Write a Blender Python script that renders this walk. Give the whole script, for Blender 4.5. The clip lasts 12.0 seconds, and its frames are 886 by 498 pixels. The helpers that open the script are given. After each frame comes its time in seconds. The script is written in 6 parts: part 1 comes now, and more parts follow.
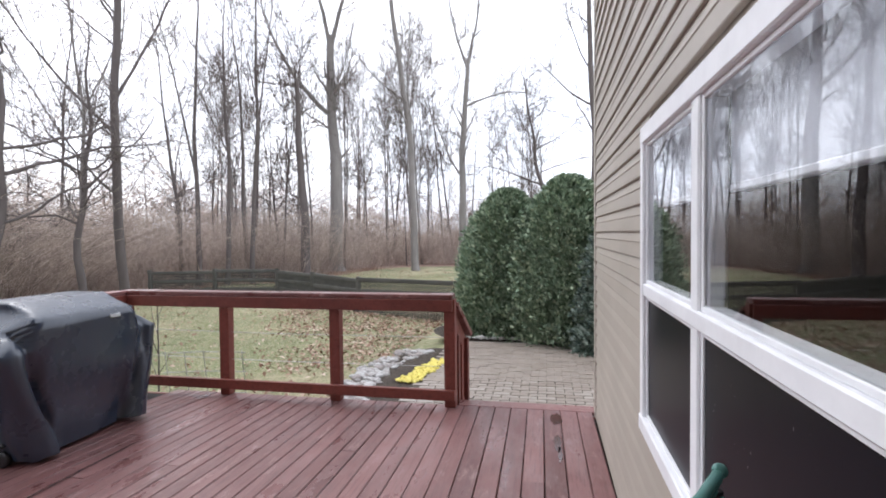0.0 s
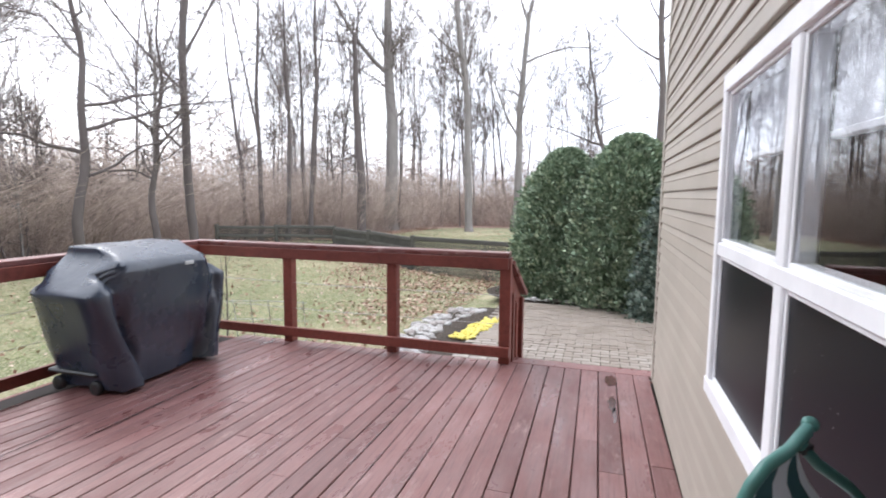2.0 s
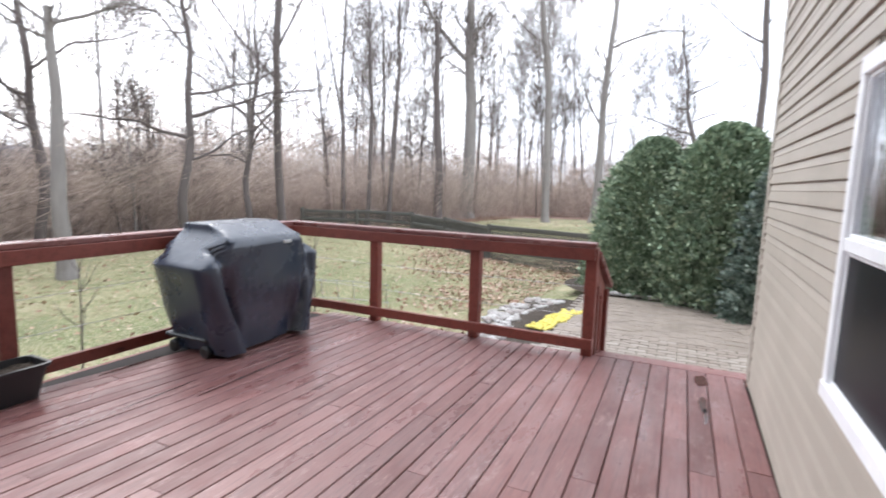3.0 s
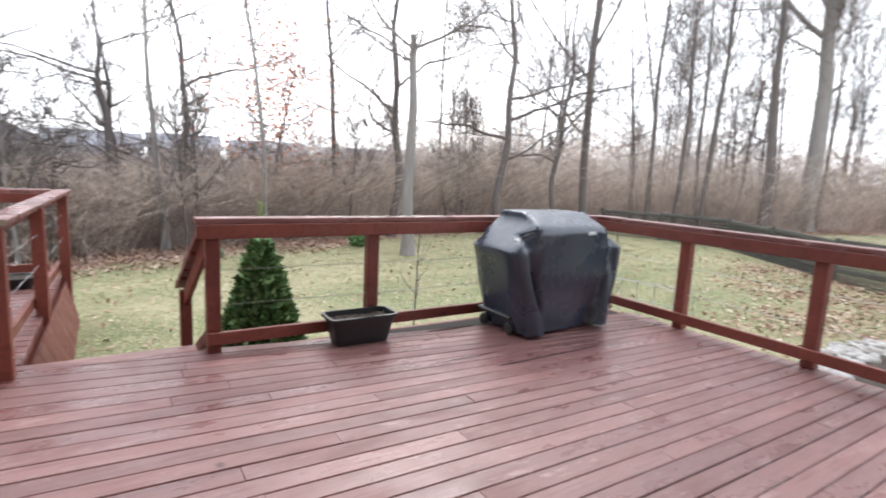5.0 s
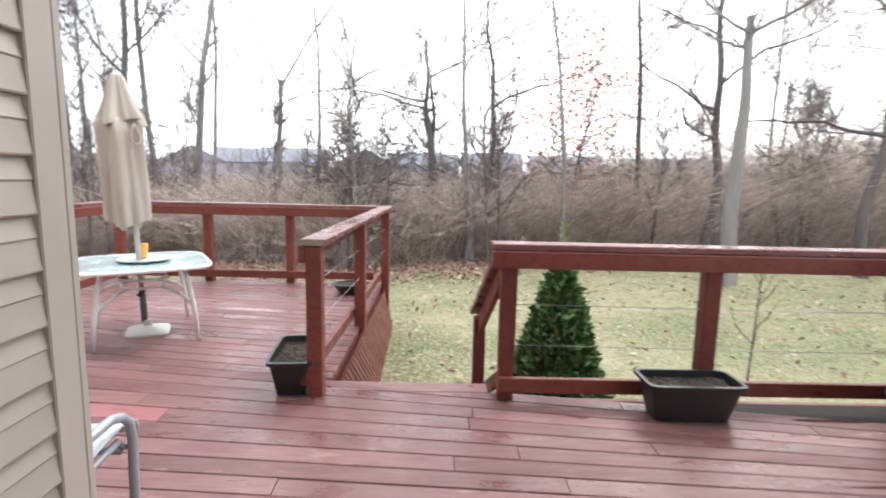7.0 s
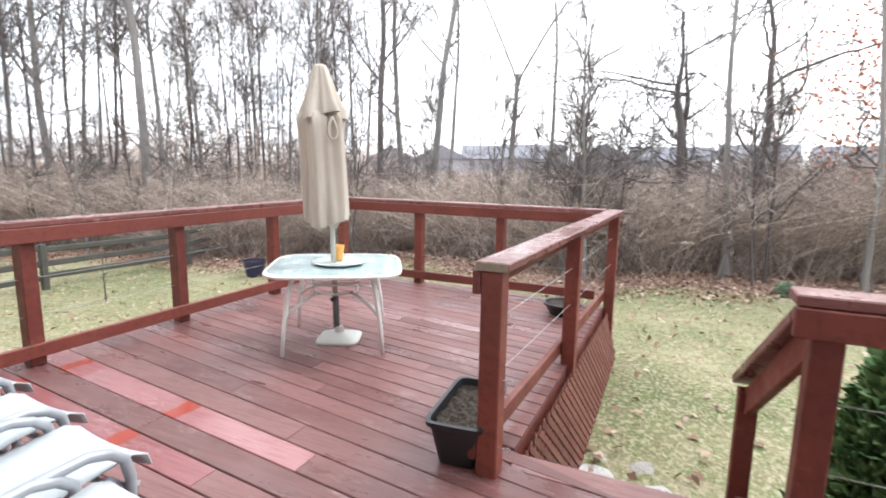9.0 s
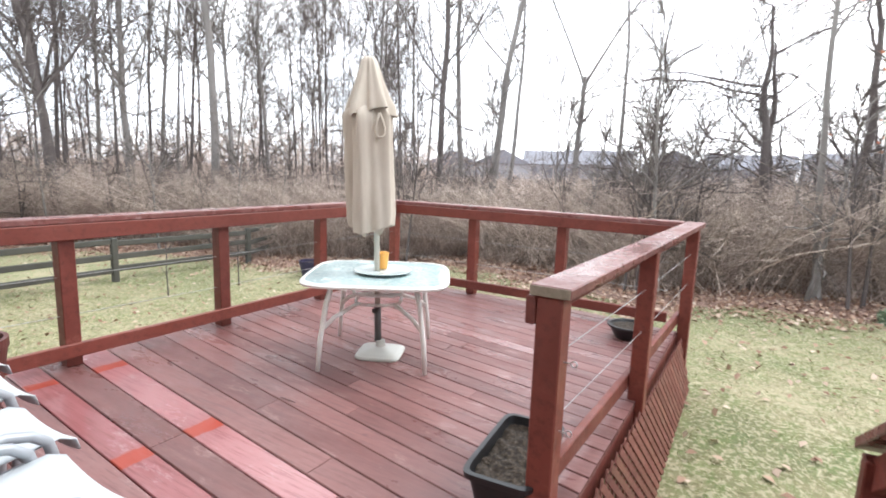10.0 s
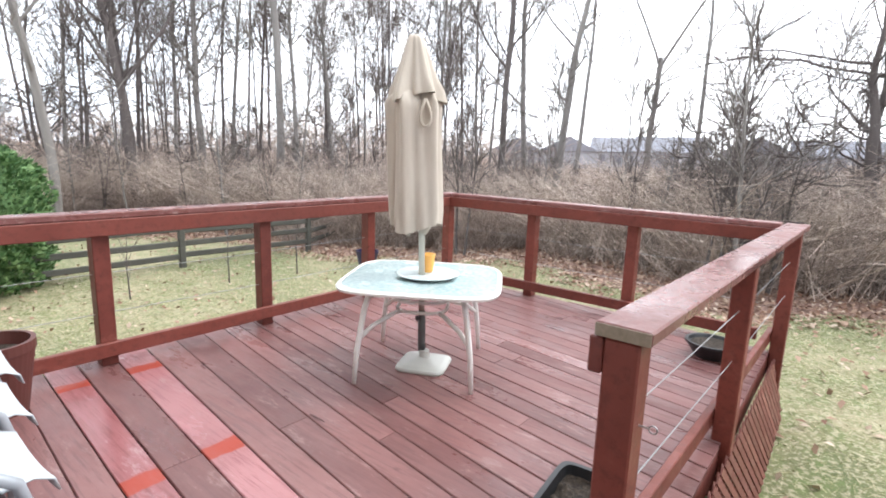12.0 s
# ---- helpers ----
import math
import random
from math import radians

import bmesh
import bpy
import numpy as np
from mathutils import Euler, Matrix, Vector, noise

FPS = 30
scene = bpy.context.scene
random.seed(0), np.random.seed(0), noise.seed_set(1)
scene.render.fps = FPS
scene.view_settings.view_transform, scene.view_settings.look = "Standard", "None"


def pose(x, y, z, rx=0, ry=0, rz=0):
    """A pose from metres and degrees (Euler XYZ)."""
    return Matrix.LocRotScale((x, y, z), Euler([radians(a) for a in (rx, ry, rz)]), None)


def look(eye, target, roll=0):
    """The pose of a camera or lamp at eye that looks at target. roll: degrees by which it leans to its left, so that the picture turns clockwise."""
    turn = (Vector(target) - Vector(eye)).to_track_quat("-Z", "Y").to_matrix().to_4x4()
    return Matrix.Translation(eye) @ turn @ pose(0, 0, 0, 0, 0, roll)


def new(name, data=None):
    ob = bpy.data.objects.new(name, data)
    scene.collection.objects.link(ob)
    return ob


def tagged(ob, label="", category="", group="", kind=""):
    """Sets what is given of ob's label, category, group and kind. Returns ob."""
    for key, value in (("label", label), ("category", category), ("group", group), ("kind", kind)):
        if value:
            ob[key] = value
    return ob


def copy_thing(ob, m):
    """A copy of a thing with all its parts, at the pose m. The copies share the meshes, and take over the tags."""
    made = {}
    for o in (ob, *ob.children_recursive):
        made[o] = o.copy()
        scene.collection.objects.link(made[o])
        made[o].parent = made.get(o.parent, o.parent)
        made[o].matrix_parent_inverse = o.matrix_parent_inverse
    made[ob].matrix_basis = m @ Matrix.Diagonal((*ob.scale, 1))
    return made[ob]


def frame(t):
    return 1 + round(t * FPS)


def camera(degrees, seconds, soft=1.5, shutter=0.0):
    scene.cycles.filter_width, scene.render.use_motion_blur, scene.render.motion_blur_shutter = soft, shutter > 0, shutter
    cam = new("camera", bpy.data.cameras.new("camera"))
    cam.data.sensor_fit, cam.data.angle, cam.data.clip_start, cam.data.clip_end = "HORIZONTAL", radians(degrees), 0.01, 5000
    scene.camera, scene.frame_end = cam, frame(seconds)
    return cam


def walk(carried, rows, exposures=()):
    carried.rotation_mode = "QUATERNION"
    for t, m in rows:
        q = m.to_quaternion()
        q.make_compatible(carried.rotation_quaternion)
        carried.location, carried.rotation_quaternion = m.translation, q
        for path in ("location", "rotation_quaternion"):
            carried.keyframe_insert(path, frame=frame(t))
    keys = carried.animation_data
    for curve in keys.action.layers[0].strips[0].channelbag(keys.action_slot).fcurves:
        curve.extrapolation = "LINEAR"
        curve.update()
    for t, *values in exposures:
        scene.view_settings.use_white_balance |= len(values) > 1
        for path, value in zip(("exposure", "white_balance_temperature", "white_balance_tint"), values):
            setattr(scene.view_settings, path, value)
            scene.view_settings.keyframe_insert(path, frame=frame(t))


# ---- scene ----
cam = camera(81.5, 12.0, soft=1.8, shutter=0.5)
PATH = [
    (0, (-0.383, -0.056, 1.403), (-0.775, 1.904, 1.343), -0.6),
    (0.5, (-0.386, -0.057, 1.399), (-0.784, 1.901, 1.308), -0.3),
    (1, (-0.391, -0.051, 1.388), (-0.844, 1.892, 1.251), -0.1),
    (1.5, (-0.404, -0.056, 1.38), (-0.912, 1.87, 1.199), 0.1),
    (2, (-0.42, -0.059, 1.368), (-1.008, 1.842, 1.159), 0.5),
    (2.5, (-0.462, -0.088, 1.356), (-1.163, 1.771, 1.122), 1.3),
    (3, (-0.498, -0.13, 1.352), (-1.355, 1.685, 1.092), 1.7),
    (3.2, (-0.51, -0.148, 1.358), (-1.449, 1.595, 1.078), 1.8),
    (4.8, (-0.53, -0.184, 1.259), (-2.141, 0.966, 0.977), 3.0),
    (5, (-0.544, -0.179, 1.275), (-2.214, 0.882, 0.981), 2.7),
    (5.5, (-0.698, -0.196, 1.277), (-2.487, 0.65, 0.988), 2.4),
    (6, (-0.887, -0.137, 1.278), (-2.784, 0.431, 0.998), 1.9),
    (6.5, (-1.101, -0.092, 1.273), (-3.063, 0.179, 0.994), 1.4),
    (7, (-1.335, -0.074, 1.278), (-3.315, -0.055, 0.994), 1.3),
    (7.5, (-1.566, -0.046, 1.272), (-3.534, -0.272, 0.991), 1.2),
    (7.7, (-1.638, -0.017, 1.27), (-3.591, -0.349, 0.993), 1.2),
    (9.3, (-2.404, -0.134, 1.28), (-4.157, -1.044, 0.966), 1.1),
    (9.5, (-2.469, -0.158, 1.271), (-4.203, -1.107, 0.964), 1.3),
    (10, (-2.613, -0.221, 1.267), (-4.294, -1.262, 0.962), 2.0),
    (10.5, (-2.758, -0.292, 1.286), (-4.402, -1.386, 0.97), 2.4),
    (11, (-2.861, -0.346, 1.286), (-4.48, -1.473, 0.957), 2.7),
    (11.5, (-2.927, -0.366, 1.3), (-4.504, -1.548, 0.959), 2.4),
    (12, (-2.964, -0.375, 1.299), (-4.5, -1.605, 0.939), 2.0),
]
EXPOSURES = [(0, 0.95, 6150, 12), (2.5, 1.36, 6150, 11), (5, 1.36, 6250, 9), (7, 1.46, 6300, 9), (9.5, 1.5, 6300, 8), (12, 1.5, 6250, 8)]
walk(cam, [(t, look(eye, target, roll)) for t, eye, target, roll in PATH], EXPOSURES)

# ---- world and sun ----
world = bpy.data.worlds.new("world")
scene.world = world
world.use_nodes = True
wn, wl = world.node_tree.nodes, world.node_tree.links
wn.clear()
w_out = wn.new("ShaderNodeOutputWorld")
w_bg = wn.new("ShaderNodeBackground")
w_sky = wn.new("ShaderNodeTexSky")
w_sky.sky_type = "NISHITA"
w_sky.sun_disc = False
w_sky.sun_elevation = radians(38)
w_sky.sun_rotation = radians(-60)
w_sky.air_density, w_sky.dust_density, w_sky.ozone_density = 1.0, 4.0, 1.0
w_co = wn.new("ShaderNodeTexCoord")
w_no = wn.new("ShaderNodeTexNoise")
w_no.inputs["Scale"].default_value = 2.2
w_no.inputs["Detail"].default_value = 5
w_ramp = wn.new("ShaderNodeValToRGB")
w_ramp.color_ramp.elements[0].position, w_ramp.color_ramp.elements[0].color = 0.3, (8.2, 8.7, 9.6, 1)
w_ramp.color_ramp.elements[1].position, w_ramp.color_ramp.elements[1].color = 0.62, (10.6, 10.7, 10.9, 1)
w_mix = wn.new("ShaderNodeMix")
w_mix.data_type = "RGBA"
w_mix.inputs[0].default_value = 0.88
wl.new(w_co.outputs["Generated"], w_no.inputs["Vector"])
wl.new(w_no.outputs["Fac"], w_ramp.inputs[0])
wl.new(w_sky.outputs[0], w_mix.inputs[6])
wl.new(w_ramp.outputs[0], w_mix.inputs[7])
wl.new(w_mix.outputs[2], w_bg.inputs[0])
wl.new(w_bg.outputs[0], w_out.inputs[0])
w_bg.inputs[1].default_value = 0.12

sun = new("sun", bpy.data.lights.new("sun", "SUN"))
sun.data.energy, sun.data.angle, sun.data.color = 0.7, radians(25), (1, 0.97, 0.93)
sun.matrix_world = look((-6, 4, 8), (0, 0, 0))


# ---- materials ----
def mat(name, base, rough=0.6, metal=0.0, spec=0.5):
    m = bpy.data.materials.new(name)
    m.use_nodes = True
    b = m.node_tree.nodes["Principled BSDF"]
    b.inputs["Base Color"].default_value = (*base, 1)
    b.inputs["Roughness"].default_value = rough
    b.inputs["Metallic"].default_value = metal
    b.inputs["Specular IOR Level"].default_value = spec
    return m


def node(m, kind, **inputs_):
    n = m.node_tree.nodes.new(kind)
    for k, v in inputs_.items():
        n.inputs[k.replace("_", " ")].default_value = v
    return n


def ramp(m, fac, stops):
    r = m.node_tree.nodes.new("ShaderNodeValToRGB")
    els = r.color_ramp.elements
    while len(els) < len(stops):
        els.new(0.5)
    for e, (p, c) in zip(els, stops):
        e.position, e.color = p, (*c, 1)
    m.node_tree.links.new(fac, r.inputs[0])
    return r.outputs[0]


def noise_of(m, scale, detail=4, stretch=(1, 1, 1), space="Object", rough=0.6, shift=False):
    co = m.node_tree.nodes.new("ShaderNodeTexCoord")
    mp = m.node_tree.nodes.new("ShaderNodeMapping")
    mp.inputs["Scale"].default_value = stretch
    m.node_tree.links.new(co.outputs[space], mp.inputs[0])
    if shift:
        info = m.node_tree.nodes.new("ShaderNodeObjectInfo")
        mul = m.node_tree.nodes.new("ShaderNodeMath")
        mul.operation = "MULTIPLY"
        mul.inputs[1].default_value = 37.0
        m.node_tree.links.new(info.outputs["Random"], mul.inputs[0])
        m.node_tree.links.new(mul.outputs[0], mp.inputs[1])
    n = node(m, "ShaderNodeTexNoise", Scale=scale, Detail=detail, Roughness=rough)
    m.node_tree.links.new(mp.outputs[0], n.inputs["Vector"])
    return n.outputs["Fac"]


def blend(m, fac, a, b, mode="MIX"):
    n = m.node_tree.nodes.new("ShaderNodeMix")
    n.data_type, n.blend_type = "RGBA", mode
    for sock, v in ((n.inputs[0], fac), (n.inputs[6], a), (n.inputs[7], b)):
        if isinstance(v, (int, float)):
            sock.default_value = v
        elif isinstance(v, tuple):
            sock.default_value = (*v, 1)
        else:
            m.node_tree.links.new(v, sock)
    return n.outputs[2]


def rnd(m):
    return m.node_tree.nodes.new("ShaderNodeObjectInfo").outputs["Random"]


def finish(m, col=None, rough=None, height=None, strength=0.3, dist=0.002):
    b, ln = m.node_tree.nodes["Principled BSDF"], m.node_tree.links
    if col is not None:
        ln.new(col, b.inputs["Base Color"])
    if rough is not None:
        ln.new(rough, b.inputs["Roughness"])
    if height is not None:
        bp = node(m, "ShaderNodeBump", Strength=strength, Distance=dist)
        ln.new(height, bp.inputs["Height"])
        ln.new(bp.outputs[0], b.inputs["Normal"])
    return m


def grey(v):
    return (v, v, v)


def deck_paint(name, dark, light, wear, stretch, r0=0.22, r1=0.6):
    m = mat(name, dark)
    grain = noise_of(m, 14, 8, stretch, shift=True, rough=0.7)
    fibre = noise_of(m, 70, 5, stretch, shift=True, rough=0.7)
    big = noise_of(m, 1.3, 4, (1, 1, 1), shift=True)
    tone = blend(m, rnd(m), tuple(v * 0.85 for v in dark), light)
    c = blend(m, ramp(m, grain, [(0.35, grey(0.0)), (0.72, grey(0.7))]), tone, light)
    c = blend(m, ramp(m, fibre, [(0.36, grey(0.45)), (0.5, grey(0))]), c, tuple(v * 0.55 for v in dark))
    worn = ramp(m, noise_of(m, 8, 10, (1, 0.28, 1) if stretch[0] == 1 else (0.6, 0.6, 1), shift=True, rough=0.8), [(0.56, grey(0)), (0.66, grey(0.55))])
    c = blend(m, worn, c, wear)
    c = blend(m, ramp(m, big, [(0.3, grey(0.35)), (0.55, grey(0))]), c, tuple(v * 0.55 for v in dark))
    knots = ramp(m, noise_of(m, 7, 2, (1, 0.6, 1), shift=True), [(0.74, grey(0)), (0.79, grey(0.8))])
    c = blend(m, knots, c, tuple(v * 0.3 for v in dark))
    rr = ramp(m, noise_of(m, 3.2, 8, (1, 0.35, 1) if stretch[0] == 1 else (1, 1, 1), "Object", shift=True, rough=0.7), [(0.38, grey(r0)), (0.6, grey(r1))])
    return finish(m, c, rr, fibre, 0.4, 0.0015)


M_BOARD = deck_paint("board_paint", (0.150, 0.061, 0.057), (0.235, 0.110, 0.103), (0.42, 0.285, 0.27), (1, 0.05, 1))
M_BOARDX = deck_paint("board_paint_cross", (0.150, 0.061, 0.057), (0.235, 0.110, 0.103), (0.42, 0.285, 0.27), (0.05, 1, 1))
M_FRESH = deck_paint("fresh_board_paint", (0.25, 0.07, 0.072), (0.37, 0.165, 0.17), (0.48, 0.31, 0.32), (1, 0.05, 1), 0.06, 0.28)
_fb = M_FRESH.node_tree.nodes["Principled BSDF"].inputs["Base Color"].links[0].from_socket
_sep = node(M_FRESH, "ShaderNodeSeparateXYZ")
M_FRESH.node_tree.links.new(M_FRESH.node_tree.nodes.new("ShaderNodeTexCoord").outputs["Object"], _sep.inputs[0])


def _math(op, a, b):
    n = M_FRESH.node_tree.nodes.new("ShaderNodeMath")
    n.operation = op
    for sock, v in zip(n.inputs, (a, b)):
        if isinstance(v, (int, float)):
            sock.default_value = v
        else:
            M_FRESH.node_tree.links.new(v, sock)
    return n.outputs[0]


# red-orange patches painted in where the glossy pink board mirrors no sky
_edge = _math("MULTIPLY", _math("SUBTRACT", noise_of(M_FRESH, 9, 5, shift=True), 0.5), 0.07)
for _yc, _half, _x0 in ((0.33, 0.055, 1.0), (1.46, 0.06, 1.0), (1.36, 0.11, 0.022)):
    _d = _math("ABSOLUTE", _math("ADD", _math("SUBTRACT", _sep.outputs[1], _yc), _edge), 0)
    _in = ramp(M_FRESH, _math("DIVIDE", _d, _half), [(0.80, grey(0.85)), (1.0, grey(0))])
    _across = ramp(M_FRESH, _math("DIVIDE", _math("ABSOLUTE", _math("ADD", _sep.outputs[0], _edge), 0), _x0), [(0.8, grey(1)), (1.0, grey(0))])
    _fb = blend(M_FRESH, blend(M_FRESH, 1.0, _in, _across, "MULTIPLY"), _fb, (0.33, 0.045, 0.022))
finish(M_FRESH, _fb)
M_RAIL = deck_paint("rail_paint", (0.135, 0.028, 0.020), (0.215, 0.052, 0.036), (0.27, 0.085, 0.062), (0.4, 0.4, 0.4), 0.4, 0.65)
M_LATTICE = deck_paint("lattice_paint", (0.17, 0.055, 0.045), (0.27, 0.10, 0.08), (0.36, 0.19, 0.16), (0.4, 0.4, 0.4), 0.4, 0.65)
M_CAP = deck_paint("cap_paint", (0.13, 0.040, 0.036), (0.24, 0.10, 0.092), (0.46, 0.34, 0.32), (0.3, 0.3, 1), 0.14, 0.5)
M_GAP = mat("under_deck_shade", (0.02, 0.014, 0.012), 0.9)

M_SIDING = mat("vinyl_siding", (0.42, 0.36, 0.29), 0.5)
finish(M_SIDING, blend(M_SIDING, ramp(M_SIDING, noise_of(M_SIDING, 1.5, 6), [(0.3, grey(0)), (0.7, grey(1))]), (0.335, 0.30, 0.255), (0.40, 0.36, 0.31)), None, noise_of(M_SIDING, 30, 5, (1, 0.1, 4)), 0.15, 0.001)
M_TRIM = mat("corner_trim", (0.36, 0.31, 0.26), 0.45)
finish(M_TRIM, blend(M_TRIM, noise_of(M_TRIM, 4, 6), (0.34, 0.305, 0.26), (0.42, 0.38, 0.33)))
M_WHITE = mat("white_vinyl", (0.78, 0.79, 0.82), 0.4)
finish(M_WHITE, blend(M_WHITE, ramp(M_WHITE, noise_of(M_WHITE, 6, 6), [(0.35, grey(0)), (0.7, grey(1))]), (0.76, 0.77, 0.8), (0.86, 0.87, 0.9)))
M_GLASS = mat("pane_glass", (0.9, 0.92, 0.95), 0.01, 0.0, 1.0)
M_GLASS.node_tree.nodes["Principled BSDF"].inputs["IOR"].default_value = 1.5
M_GLASS.node_tree.nodes["Principled BSDF"].inputs["Transmission Weight"].default_value = 1.0
# opaque near-black: the screen and the unlit room behind it in one colour
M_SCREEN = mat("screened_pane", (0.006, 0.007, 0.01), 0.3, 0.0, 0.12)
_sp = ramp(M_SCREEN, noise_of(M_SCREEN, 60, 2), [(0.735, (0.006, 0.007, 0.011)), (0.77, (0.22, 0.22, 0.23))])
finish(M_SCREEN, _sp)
M_BLIND = mat("blind_sky_reflection", (0.75, 0.77, 0.82), 0.7)
M_BLINDBAR = mat("blind_bar", (0.88, 0.89, 0.92), 0.5)
# near-black colour stands for the lack of light inside the room
M_ROOM = mat("unlit_room", (0.05, 0.035, 0.03), 0.9)

M_COVER = mat("grill_cover_cloth", (0.022, 0.024, 0.032), 0.4, 0.0, 0.8)
finish(M_COVER, blend(M_COVER, noise_of(M_COVER, 3, 6), (0.013, 0.020, 0.038), (0.034, 0.047, 0.078)), ramp(M_COVER, noise_of(M_COVER, 4, 4), [(0.3, grey(0.2)), (0.7, grey(0.4))]), noise_of(M_COVER, 9, 3, (1, 1, 0.3), rough=0.45), 0.5, 0.012)
M_BLACK = mat("black_plastic", (0.018, 0.018, 0.02), 0.4)
M_SOIL = mat("potting_soil", (0.04, 0.028, 0.02), 0.95)
finish(M_SOIL, ramp(M_SOIL, noise_of(M_SOIL, 60, 6), [(0.35, (0.012, 0.009, 0.007)), (0.6, (0.07, 0.05, 0.035)), (0.75, (0.25, 0.22, 0.19))]), None, noise_of(M_SOIL, 60, 6), 1, 0.02)
M_GALV = mat("galvanised_steel", (0.55, 0.56, 0.58), 0.35, 1.0)
M_WIRE = mat("rail_wire", (0.4, 0.4, 0.4), 0.4, 0.8)
M_TABLE = mat("table_enamel", (0.78, 0.77, 0.74), 0.35)
M_TGLASS = mat("frosted_table_glass", (0.55, 0.66, 0.64), 0.12)
finish(M_TGLASS, ramp(M_TGLASS, noise_of(M_TGLASS, 40, 3), [(0.35, (0.30, 0.41, 0.41)), (0.65, (0.48, 0.57, 0.57))]), ramp(M_TGLASS, noise_of(M_TGLASS, 4, 5), [(0.4, grey(0.05)), (0.6, grey(0.3))]))
M_TRAY = mat("pressed_glass_tray", (0.60, 0.68, 0.68), 0.15)
M_BASE = mat("umbrella_base", (0.55, 0.56, 0.53), 0.3)
M_POLE = mat("umbrella_pole", (0.5, 0.46, 0.4), 0.4, 0.3)
M_CLOTH = mat("umbrella_cloth", (0.42, 0.34, 0.25), 0.9)
finish(M_CLOTH, blend(M_CLOTH, ramp(M_CLOTH, noise_of(M_CLOTH, 4, 6, (2, 2, 0.4)), [(0.3, grey(0)), (0.7, grey(1))]), (0.46, 0.40, 0.335), (0.60, 0.535, 0.46)), None, noise_of(M_CLOTH, 220, 3), 0.2, 0.001)
M_YELLOW = mat("yellow_glaze", (0.85, 0.43, 0.10), 0.4)
M_SLING = mat("chair_sling", (0.62, 0.65, 0.67), 0.7)
finish(M_SLING, blend(M_SLING, noise_of(M_SLING, 8, 4), (0.42, 0.45, 0.475), (0.55, 0.58, 0.605)), None, noise_of(M_SLING, 300, 2), 0.3, 0.001)
M_CHAIR = mat("chair_frame", (0.34, 0.36, 0.39), 0.35, 0.2)
M_GREENM = mat("green_frame", (0.07, 0.20, 0.18), 0.4)
M_TERRA = mat("brown_pot", (0.10, 0.03, 0.024), 0.5)
M_NAVY = mat("navy_pot", (0.025, 0.022, 0.06), 0.4)
M_STONE = mat("edging_stone", (0.4, 0.38, 0.36), 0.85)
finish(M_STONE, blend(M_STONE, rnd(M_STONE), blend(M_STONE, noise_of(M_STONE, 12, 6), (0.4, 0.39, 0.38), (0.72, 0.71, 0.7)), (0.33, 0.29, 0.27)), None, noise_of(M_STONE, 15, 8), 0.8, 0.02)
M_BRICK = mat("paver", (0.3, 0.22, 0.19), 0.8)
_pb = blend(M_BRICK, rnd(M_BRICK), (0.215, 0.172, 0.14), (0.33, 0.29, 0.25))
finish(M_BRICK, blend(M_BRICK, ramp(M_BRICK, noise_of(M_BRICK, 5, 8, space="Object"), [(0.4, grey(0)), (0.7, grey(0.7))]), _pb, (0.19, 0.16, 0.14)), ramp(M_BRICK, noise_of(M_BRICK, 3, 4), [(0.35, grey(0.35)), (0.65, grey(0.8))]), noise_of(M_BRICK, 50, 5), 0.5, 0.003)
M_YPAINT = mat("yellow_grit", (0.72, 0.62, 0.15), 0.7)
M_FENCE = mat("weathered_fence", (0.06, 0.055, 0.05), 0.85)
finish(M_FENCE, blend(M_FENCE, noise_of(M_FENCE, 8, 6, (0.3, 0.3, 1)), (0.035, 0.035, 0.032), (0.12, 0.115, 0.10)))

M_LAWN = mat("lawn_soil", (0.1, 0.1, 0.05), 0.95)
_g1 = ramp(M_LAWN, noise_of(M_LAWN, 0.5, 6), [(0.36, (0.105, 0.125, 0.05)), (0.5, (0.205, 0.19, 0.10)), (0.62, (0.33, 0.285, 0.18))])
_g2 = blend(M_LAWN, ramp(M_LAWN, noise_of(M_LAWN, 5, 8, rough=0.75), [(0.46, grey(0)), (0.58, grey(0.65))]), _g1, (0.12, 0.165, 0.05))
finish(M_LAWN, blend(M_LAWN, ramp(M_LAWN, noise_of(M_LAWN, 28, 6), [(0.5, grey(0)), (0.58, grey(0.75))]), _g2, (0.42, 0.375, 0.26)), None, noise_of(M_LAWN, 45, 6), 0.6, 0.012)
M_LITTER = mat("forest_floor", (0.15, 0.1, 0.07), 0.95)
finish(M_LITTER, ramp(M_LITTER, noise_of(M_LITTER, 14, 8), [(0.3, (0.13, 0.085, 0.07)), (0.5, (0.26, 0.16, 0.125)), (0.62, (0.38, 0.255, 0.20)), (0.75, (0.5, 0.38, 0.31))]), None, noise_of(M_LITTER, 12, 8), 1, 0.05)


def leafy(name, a, b, c):
    m = mat(name, a, 0.8, 0.0, 0.25)
    geo = m.node_tree.nodes.new("ShaderNodeNewGeometry")
    return finish(m, ramp(m, geo.outputs["Random Per Island"], [(0.1, a), (0.6, b), (0.95, c)]))


